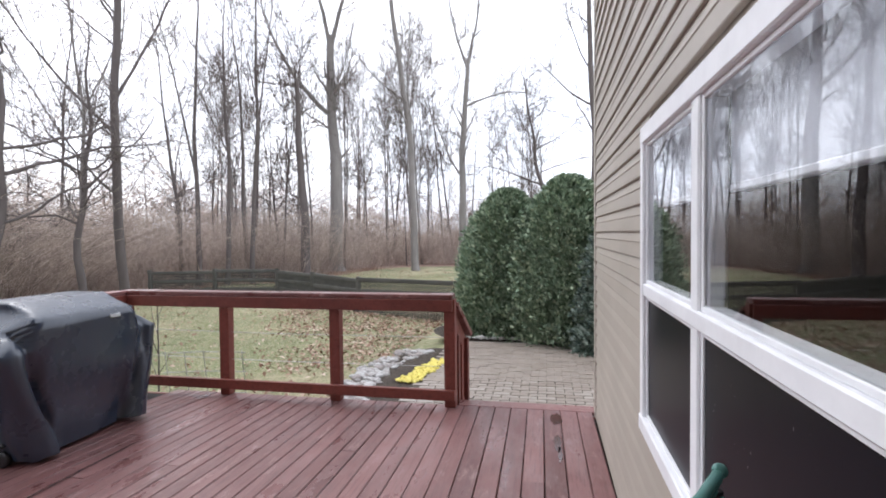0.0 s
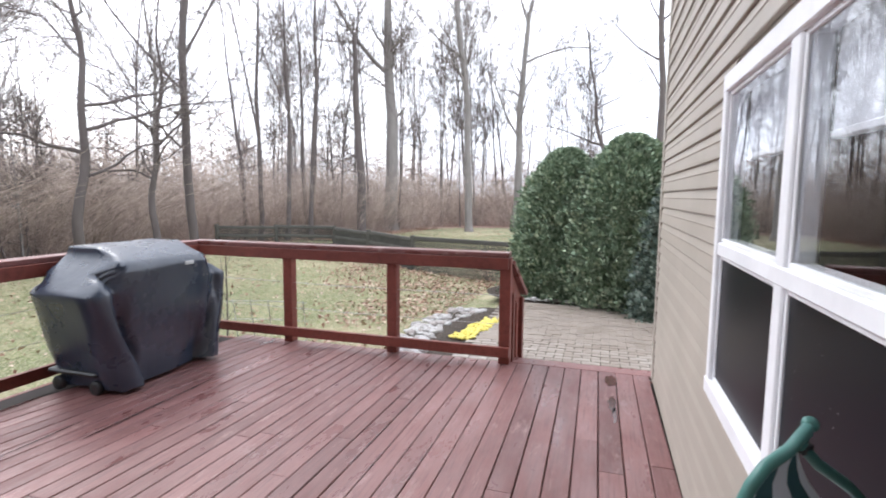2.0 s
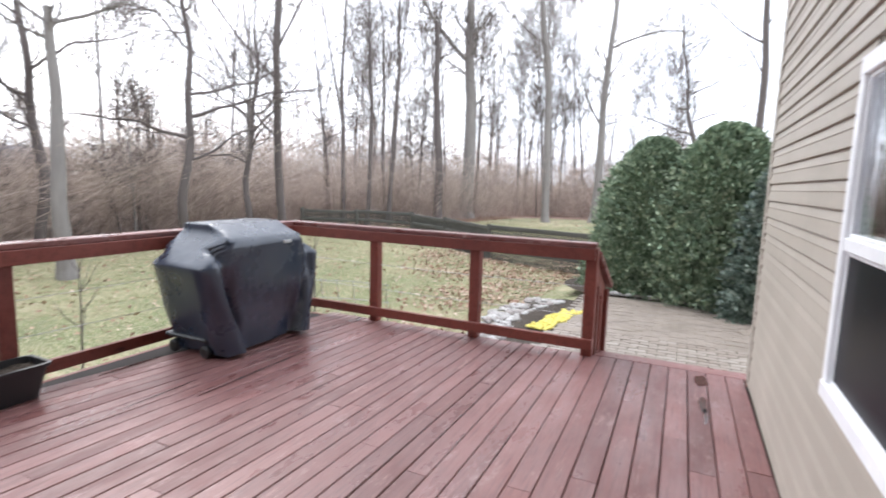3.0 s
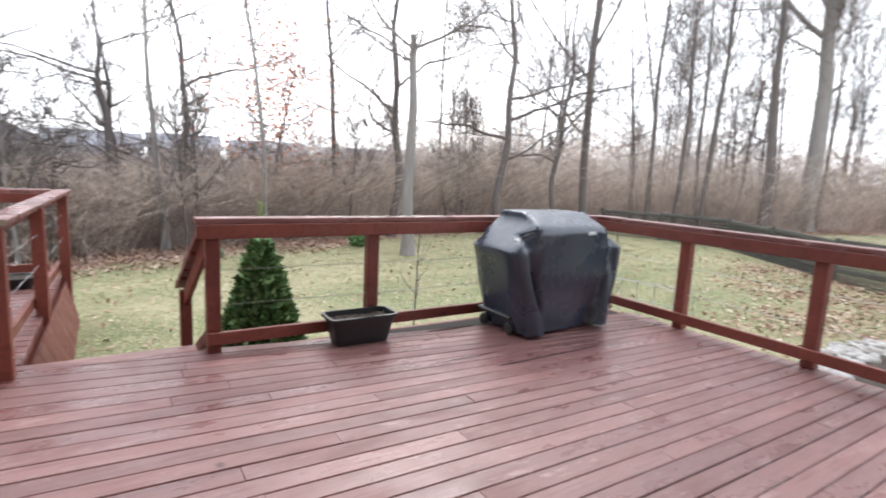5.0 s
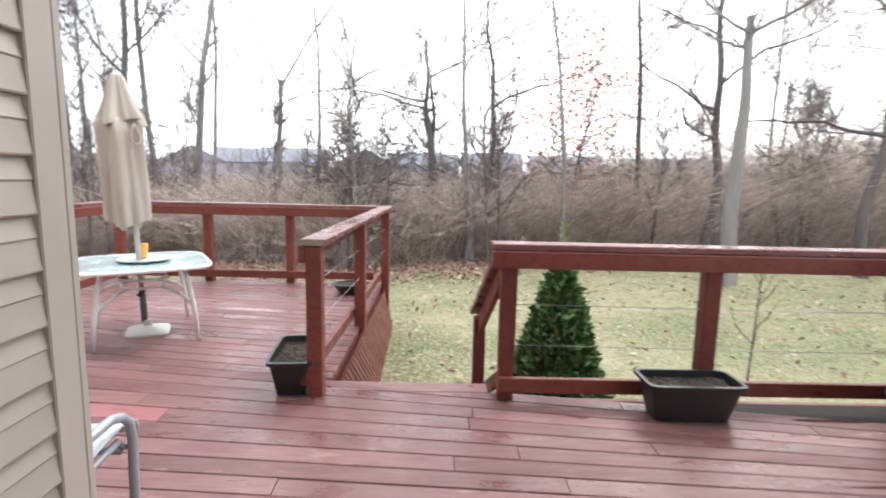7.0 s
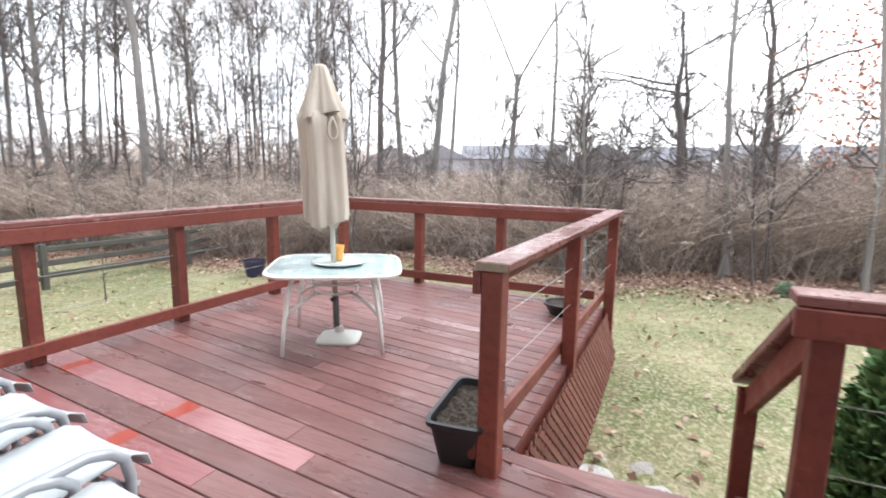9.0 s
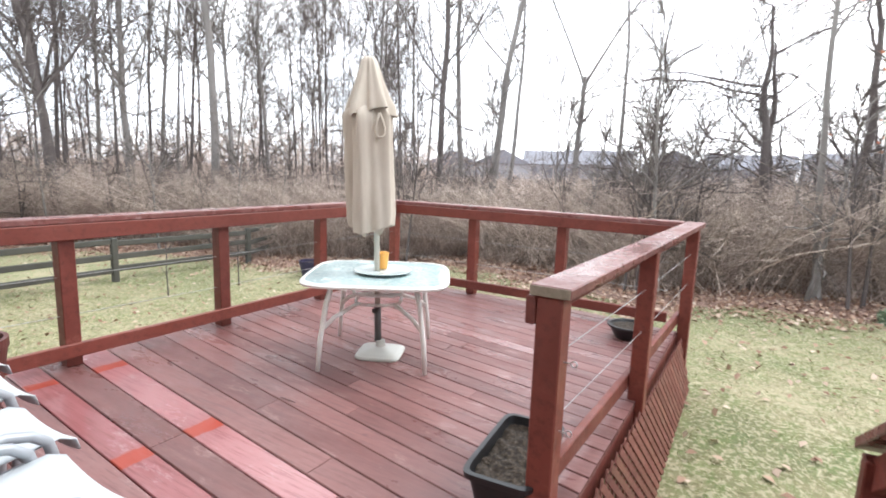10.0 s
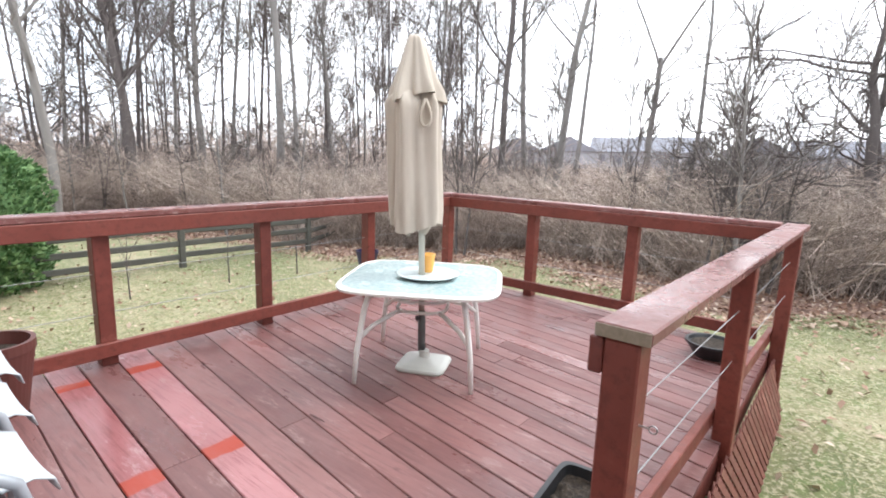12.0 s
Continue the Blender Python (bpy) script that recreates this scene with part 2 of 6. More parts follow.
M_GRASS = leafy("grass_blades", (0.17, 0.195, 0.08), (0.34, 0.315, 0.17), (0.54, 0.475, 0.33))
M_LEAF = leafy("fallen_leaves", (0.20, 0.11, 0.075), (0.38, 0.25, 0.18), (0.55, 0.44, 0.35))
M_ARBOR = leafy("arborvitae_foliage", (0.14, 0.20, 0.13), (0.26, 0.335, 0.235), (0.42, 0.48, 0.34))
M_BLUE = leafy("blue_spruce_foliage", (0.10, 0.14, 0.12), (0.2, 0.26, 0.22), (0.34, 0.4, 0.35))
M_SPRUCE = leafy("spruce_foliage", (0.07, 0.14, 0.055), (0.15, 0.265, 0.11), (0.28, 0.41, 0.19))
M_OAKLEAF = leafy("rust_leaves", (0.3, 0.09, 0.05), (0.42, 0.16, 0.09), (0.5, 0.25, 0.16))


def bark(name, a, b):
    m = mat(name, a, 0.9)
    return finish(m, blend(m, noise_of(m, 6, 6, (1, 1, 0.2)), a, b), None, noise_of(m, 12, 5, (1, 1, 0.15)), 0.6, 0.02)


M_BARK = bark("grey_bark", (0.13, 0.115, 0.11), (0.30, 0.28, 0.265))
M_BARKD = bark("dark_bark", (0.06, 0.05, 0.048), (0.16, 0.135, 0.13))
M_TWIG = leafy("twigs", (0.08, 0.065, 0.06), (0.15, 0.125, 0.115), (0.24, 0.205, 0.19))
M_BRUSH = leafy("brush_stems", (0.19, 0.15, 0.13), (0.47, 0.38, 0.325), (0.70, 0.59, 0.52))


# ---- builders ----
def empty(name, at=(0, 0, 0), label="", category="", group="", kind=""):
    ob = new(name)
    ob.location = at
    ob.empty_display_size = 0.1
    return tagged(ob, label, category, group, kind)


def mesh_of(name, bm, material, smooth=False):
    me = bpy.data.meshes.new(name)
    bm.to_mesh(me)
    bm.free()
    me.materials.append(material)
    if smooth:
        me.shade_smooth()
    return me


def part(name, data, material, parent, label="", smooth=False, m=None):
    if isinstance(data, bmesh.types.BMesh):
        data = mesh_of(name, data, material, smooth)
    ob = new(name, data)
    if parent is not None:
        ob.parent = parent
    if m is not None:
        ob.matrix_basis = m
    if label:
        ob["label"] = label
    return ob


def np_mesh(name, verts, faces, material, smooth=False):
    me = bpy.data.meshes.new(name)
    verts, faces = np.asarray(verts, dtype=np.float32), np.asarray(faces, dtype=np.int32)
    k = faces.shape[1]
    me.vertices.add(len(verts))
    me.vertices.foreach_set("co", verts.ravel())
    me.loops.add(faces.size)
    me.loops.foreach_set("vertex_index", faces.ravel())
    me.polygons.add(len(faces))
    me.polygons.foreach_set("loop_start", np.arange(len(faces), dtype=np.int32) * k)
    me.update(calc_edges=True)
    me.validate()
    me.materials.append(material)
    if smooth:
        me.shade_smooth()
    return me


def box(lo, hi, bevel=0.0, bm=None, segs=1):
    """An axis-aligned box, with bevelled edges, added to bm."""
    b = bmesh.new()
    c = [(lo[i] + hi[i]) / 2 for i in range(3)]
    d = [abs(hi[i] - lo[i]) for i in range(3)]
    bmesh.ops.create_cube(b, size=1, matrix=Matrix.Translation(c) @ Matrix.Diagonal((*d, 1)))
    if bevel:
        bmesh.ops.bevel(b, geom=b.edges[:], offset=bevel, segments=segs, affect="EDGES", profile=0.5)
    return merged(bm, b)


def merged(bm, b):
    if bm is None:
        return b
    tmp = bpy.data.meshes.new("tmp")
    b.to_mesh(tmp)
    b.free()
    bm.from_mesh(tmp)
    bpy.data.meshes.remove(tmp)
    return bm


def beam(a, b, w, h, bevel=0.004, bm=None, up=(0, 0, 1)):
    """A bar from a to b, w wide and h high."""
    a, b = Vector(a), Vector(b)
    d = (b - a).normalized()
    side = d.cross(Vector(up)).normalized()
    top = side.cross(d)
    t = bmesh.new()
    rot = Matrix((d, side, top)).transposed().to_4x4()
    bmesh.ops.create_cube(t, size=1, matrix=Matrix.Translation((a + b) / 2) @ rot @ Matrix.Diagonal(((b - a).length, w, h, 1)))
    if bevel:
        bmesh.ops.bevel(t, geom=t.edges[:], offset=bevel, segments=1, affect="EDGES")
    return merged(bm, t)


def tube(points, radii, sides=8, bm=None, caps=True):
    """A round bar along points."""
    bm = bm or bmesh.new()
    pts = [Vector(p) for p in points]
    rings = []
    for i, p in enumerate(pts):
        d = (pts[min(i + 1, len(pts) - 1)] - pts[max(i - 1, 0)]).normalized()
        if i:
            u = (u - d * u.dot(d)).normalized()
        else:
            ref = Vector((0, 0, 1)) if abs(d.z) < 0.9 else Vector((1, 0, 0))
            u = d.cross(ref).normalized()
        v = d.cross(u)
        r = radii[i] if isinstance(radii, (list, tuple)) else radii
        rings.append([bm.verts.new(p + (u * math.cos(2 * math.pi * k / sides) + v * math.sin(2 * math.pi * k / sides)) * r) for k in range(sides)])
    for a, b in zip(rings, rings[1:]):
        for k in range(sides):
            bm.faces.new((a[k], a[(k + 1) % sides], b[(k + 1) % sides], b[k]))
    if caps:
        bm.faces.new(rings[0])
        bm.faces.new(rings[-1][::-1])
    bmesh.ops.recalc_face_normals(bm, faces=bm.faces[:])
    return bm


def lathe(profile, sides=24, bm=None):
    bm = bm or bmesh.new()
    rings = [[bm.verts.new((r * math.cos(2 * math.pi * k / sides), r * math.sin(2 * math.pi * k / sides), z)) for k in range(sides)] for r, z in profile]
    for a, b in zip(rings, rings[1:]):
        for k in range(sides):
            bm.faces.new((a[k], a[(k + 1) % sides], b[(k + 1) % sides], b[k]))
    bm.faces.new(rings[-1])
    bm.faces.new(rings[0][::-1])
    bmesh.ops.recalc_face_normals(bm, faces=bm.faces[:])
    return bm


# ---- plan ----
DECK_X, DECK_Y = -4.25, 4.05
WEST_X, WEST_Y0, WEST_Y1 = -7.31, -3.86, -0.72
HOUSE_CX, HOUSE_CY = -2.37, -0.84
PATIO_Z = -0.42


def clamp01(v):
    return min(1.0, max(0.0, v))


def ground_z(x, y):
    z = -0.72
    z += 0.22 * clamp01(1 - math.hypot(x + 7.4, y + 0.4) / 3.5)
    z -= 0.40 * clamp01((-y - 3.5) / 5.0)
    z += 0.26 * clamp01((x + 2.6) / 0.8) * clamp01((y - 3.0) / 1.0) * clamp01(1.6 - abs(y - 9) / 8)
    z += 0.03 * math.sin(x * 0.7 + 1) * math.cos(y * 0.55) * clamp01((math.hypot(x + 3, y) - 7) / 4)
    return z


# ---- ground ----
def build_ground():
    xs = np.unique(np.concatenate([np.linspace(-30, 12, 85), np.linspace(-900, -30, 14), np.linspace(12, 900, 14)]))
    ys = np.unique(np.concatenate([np.linspace(-30, 40, 141), np.linspace(-900, -30, 14), np.linspace(40, 900, 14)]))
    v = [(x, y, ground_z(x, y)) for y in ys for x in xs]
    n = len(xs)
    f = [(j * n + i, j * n + i + 1, (j + 1) * n + i + 1, (j + 1) * n + i) for j in range(len(ys) - 1) for i in range(n - 1)]
    me = np_mesh("ground", v, f, M_LAWN, True)
    me.materials.append(M_LITTER)
    for p in me.polygons:
        c = p.center
        if in_woods(c.x, c.y):
            p.material_index = 1
    tagged(new("ground", me), "winter lawn with brown leaf litter under the woods", "lawn", kind="structure")


def edge_of_lawn(x, y):
    """Distance past the lawn's edge, positive in the woods."""
    a = math.atan2(y + 1, -(x + 3))
    r = math.hypot(x + 3, y + 1)
    if a > 0:
        lim = 8.0 + 16 * min(1, a / 1.1) ** 1.7 + 9 * clamp01((a - 1.2) / 0.15)
    else:
        lim = 8.0 + 7.0 * min(1, -a / 1.2) ** 1.5
    lim += 0.5 * math.sin(a * 9) + 0.3 * math.sin(a * 23)
    return r - lim


def in_woods(x, y):
    return edge_of_lawn(x, y) > 0 and x < 12


build_ground()

# ---- house ----
def siding_wall(name, p0, p1, z0, z1, out, holes, label):
    """Clapboard courses from p0 to p1 facing out, each course leaning out at its foot; holes are (s0, s1, z0, z1) along the wall."""
    wall = empty(name, (0, 0, 0), label, "wall", kind="structure")
    a, b, o = Vector((*p0, 0)), Vector((*p1, 0)), Vector((*out, 0))
    length = (b - a).length
    d = (b - a) / length
    course = 0.108
    k = 0
    z = z0
    while z < z1 - 0.01:
        zt = min(z + course, z1)
        spans = [(0.0, length)]
        for s0, s1, h0, h1 in holes:
            if zt > h0 + 0.001 and z < h1 - 0.001:
                spans = [q for lo, hi in spans for q in ((lo, min(hi, s0)), (max(lo, s1), hi)) if q[1] - q[0] > 0.005]
        for lo, hi in spans:
            bm = bmesh.new()
            prof = [(0.001, z), (0.017, z), (0.019, z + 0.004), (0.013, z + 0.062), (0.016, z + 0.066), (0.006, zt), (0.001, zt)]
            ends = []
            for s in (lo, hi):
                ends.append([bm.verts.new(a + d * s + o * q + Vector((0, 0, h))) for q, h in prof])
            for i in range(len(prof)):
                j = (i + 1) % len(prof)
                bm.faces.new((ends[0][i], ends[1][i], ends[1][j], ends[0][j]))
            bm.faces.new(ends[0])
            bm.faces.new(ends[1][::-1])
            bmesh.ops.recalc_face_normals(bm, faces=bm.faces[:])
            part("siding_course", bm, M_SIDING, wall)
        z, k = zt, k + 1
    return wall


WIN = (-1.3, 1.93, 0.69, 1.765)
house_label = "beige vinyl clapboard house wall beside the deck"
east = siding_wall("wall_east", (0, HOUSE_CY), (0, 4.0), 0.0, 5.6, (-1, 0), [(WIN[0] - HOUSE_CY if WIN[0] > HOUSE_CY else 0.42, WIN[1] - HOUSE_CY, WIN[2], WIN[3])], house_label)
y_w0 = -0.41
south = siding_wall("wall_south", (0, HOUSE_CY), (HOUSE_CX, HOUSE_CY), 0.0, 5.6, (0, 1), [], house_label)
west = siding_wall("wall_west", (HOUSE_CX, HOUSE_CY), (HOUSE_CX, -8.0), 0.0, 5.6, (-1, 0), [], house_label)
# solid backing behind the siding
part("backing", box((0.0, WIN[1], -0.7), (0.15, 4.0, 5.6)), M_SIDING, east)
part("backing", box((0.0, HOUSE_CY - 0.15, -0.7), (0.15, y_w0, 5.6)), M_SIDING, east)
part("backing", box((0.0, y_w0, -0.7), (0.15, WIN[1], WIN[2])), M_SIDING, east)
part("backing", box((0.0, y_w0, WIN[3]), (0.15, WIN[1], 5.6)), M_SIDING, east)
part("backing", box((HOUSE_CX, HOUSE_CY - 0.15, -0.7), (0.0, HOUSE_CY, 5.6)), M_SIDING, south)
part("backing", box((HOUSE_CX, -8.0, -0.7), (HOUSE_CX + 0.15, HOUSE_CY - 0.15, 5.6)), M_SIDING, west)
north = empty("wall_north", (0, 0, 0), "plain house wall that closes the building", "wall", kind="structure")
part("backing", box((0.15, 3.85, -0.7), (8.0, 4.0, 5.6)), M_SIDING, north)
part("backing", box((8.0, -8.0, -0.7), (8.15, 4.0, 5.6)), M_SIDING, north)
part("backing", box((HOUSE_CX, -8.15, -0.7), (8.15, -8.0, 5.6)), M_SIDING, north)
roof = tagged(new("roof", mesh_of("roof", box((HOUSE_CX - 0.3, -8.4, 5.6), (8.4, 4.3, 5.75)), M_TRIM)), "plain house roof with overhanging eaves", "roof", kind="structure")


def corner_post(x, y, sx, sy, label="beige vinyl corner trim on the house wall"):
    bm = box((x, y, -0.0), (x + sx * 0.022, y - sy * 0.072, 5.6), 0.003)
    bm = box((x, y + sy * 0.022, -0.0), (x - sx * 0.072, y, 5.6), 0.003, bm)
    bm = box((x, y, 0), (x + sx * 0.022, y + sy * 0.022, 5.6), 0.003, bm)
    tagged(new("trim", mesh_of("corner_trim", bm, M_TRIM)), label, "trim", kind="structure")


corner_post(0, 4.0, -1, 1)
corner_post(HOUSE_CX, HOUSE_CY, -1, 1)


# ---- window ----
def build_window():
    y0, y1, z0, z1 = y_w0, WIN[1], WIN[2], WIN[3]
    w = empty("window_1", (0, 0, 0), "white vinyl window with four dark reflecting panes in the house wall", "window", kind="structure")
    ym, zm = 1.25, 1.195
    f = 0.05
    bm = box((-0.045, y1 - f, z0), (0.03, y1, z1), 0.004)
    box((-0.045, y0, z0), (0.03, y0 + f, z1), 0.004, bm)
    box((-0.046, y0, z1 - f), (0.03, y1, z1 + 0.012), 0.004, bm)
    box((-0.05, y0, z0 - 0.01), (0.03, y1, z0 + 0.045), 0.004, bm)
    box((-0.040, ym - 0.03, z0 + 0.04), (0.03, ym + 0.03, z1 - f), 0.004, bm)
    box((-0.043, y0 + f, zm - 0.022), (0.03, y1 - f, zm + 0.022), 0.004, bm)
    part("window_frame", bm, M_WHITE, w, "white vinyl window frame")
    for ya, yb in ((y0 + f, ym - 0.03), (ym + 0.03, y1 - f)):
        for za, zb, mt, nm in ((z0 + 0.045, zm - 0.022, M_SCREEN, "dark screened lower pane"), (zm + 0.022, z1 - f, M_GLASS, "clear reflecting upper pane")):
            t = 0.013
            bm = box((-0.032, ya, za), (0.02, ya + t, zb), 0.002)
            box((-0.032, yb - t, za), (0.02, yb, zb), 0.002, bm)
            box((-0.032, ya + t, za), (0.02, yb - t, za + t), 0.002, bm)
            box((-0.032, ya + t, zb - t), (0.02, yb - t, zb), 0.002, bm)
            part("sash", bm, M_WHITE, w)
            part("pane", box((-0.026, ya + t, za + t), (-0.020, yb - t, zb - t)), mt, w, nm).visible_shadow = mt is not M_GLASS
            if mt is M_GLASS:
                # the blind's white also stands for the whitish sky reflection in the pane
                part("blind", box((0.03, ya + t, 1.505), (0.045, yb - t, zb)), M_BLIND, w, "raised blind, white like the sky reflection in the upper pane")
                part("blind_bar", box((0.026, ya + t, 1.49), (0.05, yb - t, 1.507), 0.003), M_BLINDBAR, w, "white bottom bar of the blind")
    return w


build_window()
# closed box added behind the glass, coloured as dark as the unlit inside
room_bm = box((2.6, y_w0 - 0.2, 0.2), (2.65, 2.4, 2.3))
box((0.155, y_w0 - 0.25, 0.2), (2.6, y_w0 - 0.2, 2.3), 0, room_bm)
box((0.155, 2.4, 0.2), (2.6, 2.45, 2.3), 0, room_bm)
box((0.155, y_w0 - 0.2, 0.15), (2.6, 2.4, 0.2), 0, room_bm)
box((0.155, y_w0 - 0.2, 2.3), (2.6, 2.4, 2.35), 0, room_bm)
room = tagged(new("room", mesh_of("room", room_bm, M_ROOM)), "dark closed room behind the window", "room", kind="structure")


# ---- deck floor ----
def seam(x1):
    """Slant of the joint that passes x1 at y = 1: the boards fan a little towards the west deck."""
    return -0.01 + 0.10 * clamp01((-x1 - 1.0) / 2.9) + 0.06 * clamp01((-x1 - 3.4) / 0.6)


SEAMS = [-0.004, -0.122]
while SEAMS[-1] > -6.9:
    SEAMS.append(SEAMS[-1] - (0.127 if SEAMS[-1] > -1.2 else (0.1157 if SEAMS[-1] > -4.2 else 0.126)))


def seam_x(i, y):
    return SEAMS[i] + seam(SEAMS[i]) * (y - 1)


def board_x(x, y):
    """Keeps a board's edge inside the outline of the decks."""
    if y > WEST_Y1:
        x = max(x, DECK_X)
    if y < HOUSE_CY:
        x = min(x, HOUSE_CX - 0.003)
    return max(x, WEST_X)


def board_mesh(i, ya, yb, name, material, gap):
    """A board between two joints, cut to the outline; None where nothing is left."""
    xs_a = [seam_x(i, y) for y in (ya, yb)] + [seam_x(i + 1, y) for y in (ya, yb)]
    plain = all(abs(board_x(x, y) - x) < 1e-6 for x, y in zip(xs_a, (ya, yb, ya, yb))) and not (min(xs_a) < DECK_X and yb > WEST_Y1)
    n = 1 if plain else max(2, int((yb - ya) / 0.12))
    bm = bmesh.new()
    rows = []
    for k in range(n + 1):
        y = ya + 0.002 + (yb - ya - 0.004) * k / n
        e, w = board_x(seam_x(i, y) - gap / 2, y), board_x(seam_x(i + 1, y) + gap / 2, y)
        if e - w < 0.012:
            continue
        rows.append([bm.verts.new(p) for p in ((w, y, -0.028), (w, y, -0.004), (w + 0.004, y, 0), (e - 0.004, y, 0), (e, y, -0.004), (e, y, -0.028))])
    if len(rows) < 2:
        bm.free()
        return None
    for a, b in zip(rows, rows[1:]):
        for q in range(6):
            r = (q + 1) % 6
            bm.faces.new((a[q], b[q], b[r], a[r]))
    bm.faces.new(rows[0])
    bm.faces.new(rows[-1][::-1])
    bmesh.ops.recalc_face_normals(bm, faces=bm.faces[:])
    return bm


deck = empty("deck", (0, 0, 0), "reddish-brown stained wooden deck with worn wet boards", "deck", kind="structure")
deck_rng = random.Random(4)
mids = [(seam_x(i, -3.6) + seam_x(i + 1, -3.6)) / 2 for i in range(len(SEAMS) - 1)]
FRESH = min(range(len(mids)), key=lambda i: abs(mids[i] + 3.73))
for i in range(len(SEAMS) - 1):
    y_hi = DECK_Y if SEAMS[i] > DECK_X + 0.1 else WEST_Y1 - 0.002
    y_lo = WEST_Y0 if seam_x(i + 1, HOUSE_CY) < HOUSE_CX - 0.01 else HOUSE_CY + 0.02
    fresh = i in (FRESH, FRESH + 2)
    cuts = [y_lo]
    y = y_lo + deck_rng.uniform(1.0, 3.2)
    if fresh:
        y = -1.8 if i == FRESH else -1.5
    while y < y_hi - 0.7:
        cuts.append(y)
        y += deck_rng.uniform(1.8, 3.2)
    cuts.append(y_hi)
    gap = 0.0045 + deck_rng.uniform(-0.0012, 0.0025)
    for n, (a, b) in enumerate(zip(cuts, cuts[1:])):
        red = fresh and n == 0
        bm = board_mesh(i, a, b, "board", None, gap)
        if bm is None:
            continue
        xm = (SEAMS[i] + SEAMS[i + 1]) / 2
        bmesh.ops.translate(bm, verts=bm.verts[:], vec=(-xm, -a, 0))
        part("board", bm, M_FRESH if red else M_BOARD, deck, "freshly stained glossy red deck board" if red else "", m=pose(xm, a, deck_rng.uniform(-0.0015, 0.001)))
# rim joists, and a near-black sheet for the shade seen between the boards
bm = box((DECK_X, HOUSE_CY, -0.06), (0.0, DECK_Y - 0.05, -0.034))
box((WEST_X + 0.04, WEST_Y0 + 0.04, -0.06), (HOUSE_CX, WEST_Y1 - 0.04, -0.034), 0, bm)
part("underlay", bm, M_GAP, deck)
bm = box((DECK_X - 0.02, 0.3, -0.30), (DECK_X + 0.02, DECK_Y - 0.02, -0.032), 0.003)
box((DECK_X, DECK_Y - 0.04, -0.30), (0, DECK_Y, -0.032), 0.003, bm)
box((WEST_X + 0.02, WEST_Y1 - 0.045, -0.17), (DECK_X, WEST_Y1 - 0.005, -0.032), 0.003, bm)
box((WEST_X + 0.02, WEST_Y0, -0.30), (WEST_X + 0.06, WEST_Y1 - 0.05, -0.032), 0.003, bm)
box((WEST_X + 0.06, WEST_Y0, -0.30), (HOUSE_CX, WEST_Y0 + 0.04, -0.032), 0.003, bm)
part("rim_joist", bm, M_RAIL, deck)

# ---- railings ----
CAP = 0.914


def post_at(parent, x, y, z0=0.0, top=CAP - 0.038, w=0.089):
    part("post", box((x - w / 2, y - w / 2, z0), (x + w / 2, y + w / 2, top), 0.005), M_RAIL, parent)


def railing(name, a, b, posts, inside, label, fascia=True, wires=(0.32, 0.56), cap_ext=(0.03, 0.03), low=0.0, top_rail=True):
    """A railing from a to b: posts, flat cap, board under the cap, low rail and thin wires; inside is the unit vector to the deck side."""
    r = empty(name, (*a, 0), label, "railing", "deck railings")
    r.location = (0, 0, 0)
    a, b, n = Vector((*a, 0)), Vector((*b, 0)), Vector((*inside, 0))
    d = (b - a).normalized()
    for s in posts:
        p = a + d * s
        post_at(r, p.x, p.y, low)
    off = n * 0.063
    part("cap", beam(a - d * cap_ext[0] + Vector((0, 0, CAP - 0.019)), b + d * cap_ext[1] + Vector((0, 0, CAP - 0.019)), 0.14, 0.037, 0.005), M_CAP, r, "weathered red flat rail cap")
    if fascia:
        part("top_rail", beam(a - d * cap_ext[0] + off + Vector((0, 0, CAP - 0.087)), b + d * cap_ext[1] + off + Vector((0, 0, CAP - 0.087)), 0.035, 0.095, 0.004), M_RAIL, r)
    part("low_rail", beam(a - d * 0.045 + off + Vector((0, 0, 0.105)), b + d * 0.045 + off + Vector((0, 0, 0.105)), 0.036, 0.085, 0.004), M_RAIL, r)
    for z in wires:
        part("wire", tube([a - d * 0.02 + Vector((0, 0, z)), (a + b) / 2 + Vector((0, 0, z - 0.012)), b + Vector((0, 0, z))], 0.0022, 5), M_WIRE, r, "thin steel rail wire")
    return r


rail_label = "red-brown stained wooden railing with thin wires along the deck edge"
railing("railing", (-1.145, 4.02), (-4.19, 4.02), (0.0, 0.985, 2.02, 3.045), (0, -1), rail_label)
railing("railing", (-4.19, 0.33), (-4.19, 3.86), (0.0, 1.15, 2.36), (1, 0), rail_label, cap_ext=(0.1, 0.09))
railing("railing", (-4.19, -0.765), (-7.24, -0.68), (0.0, 1.42, 3.01), (0, -1), "red-brown wooden railing with steel wires above a lattice skirt", wires=(0.42, 0.66), cap_ext=(0.045, 0.05), low=-0.3)
railing("railing", (-7.24, -0.86), (-7.24, -3.66), (0.92, 1.86), (1, 0), rail_label, cap_ext=(0.09, 0.0))
railing("railing", (-7.24, -3.74), (-2.45, -3.74), (0.0, 1.15, 2.20, 3.25, 4.3), (0, 1), rail_label, cap_ext=(0.08, 0.0))

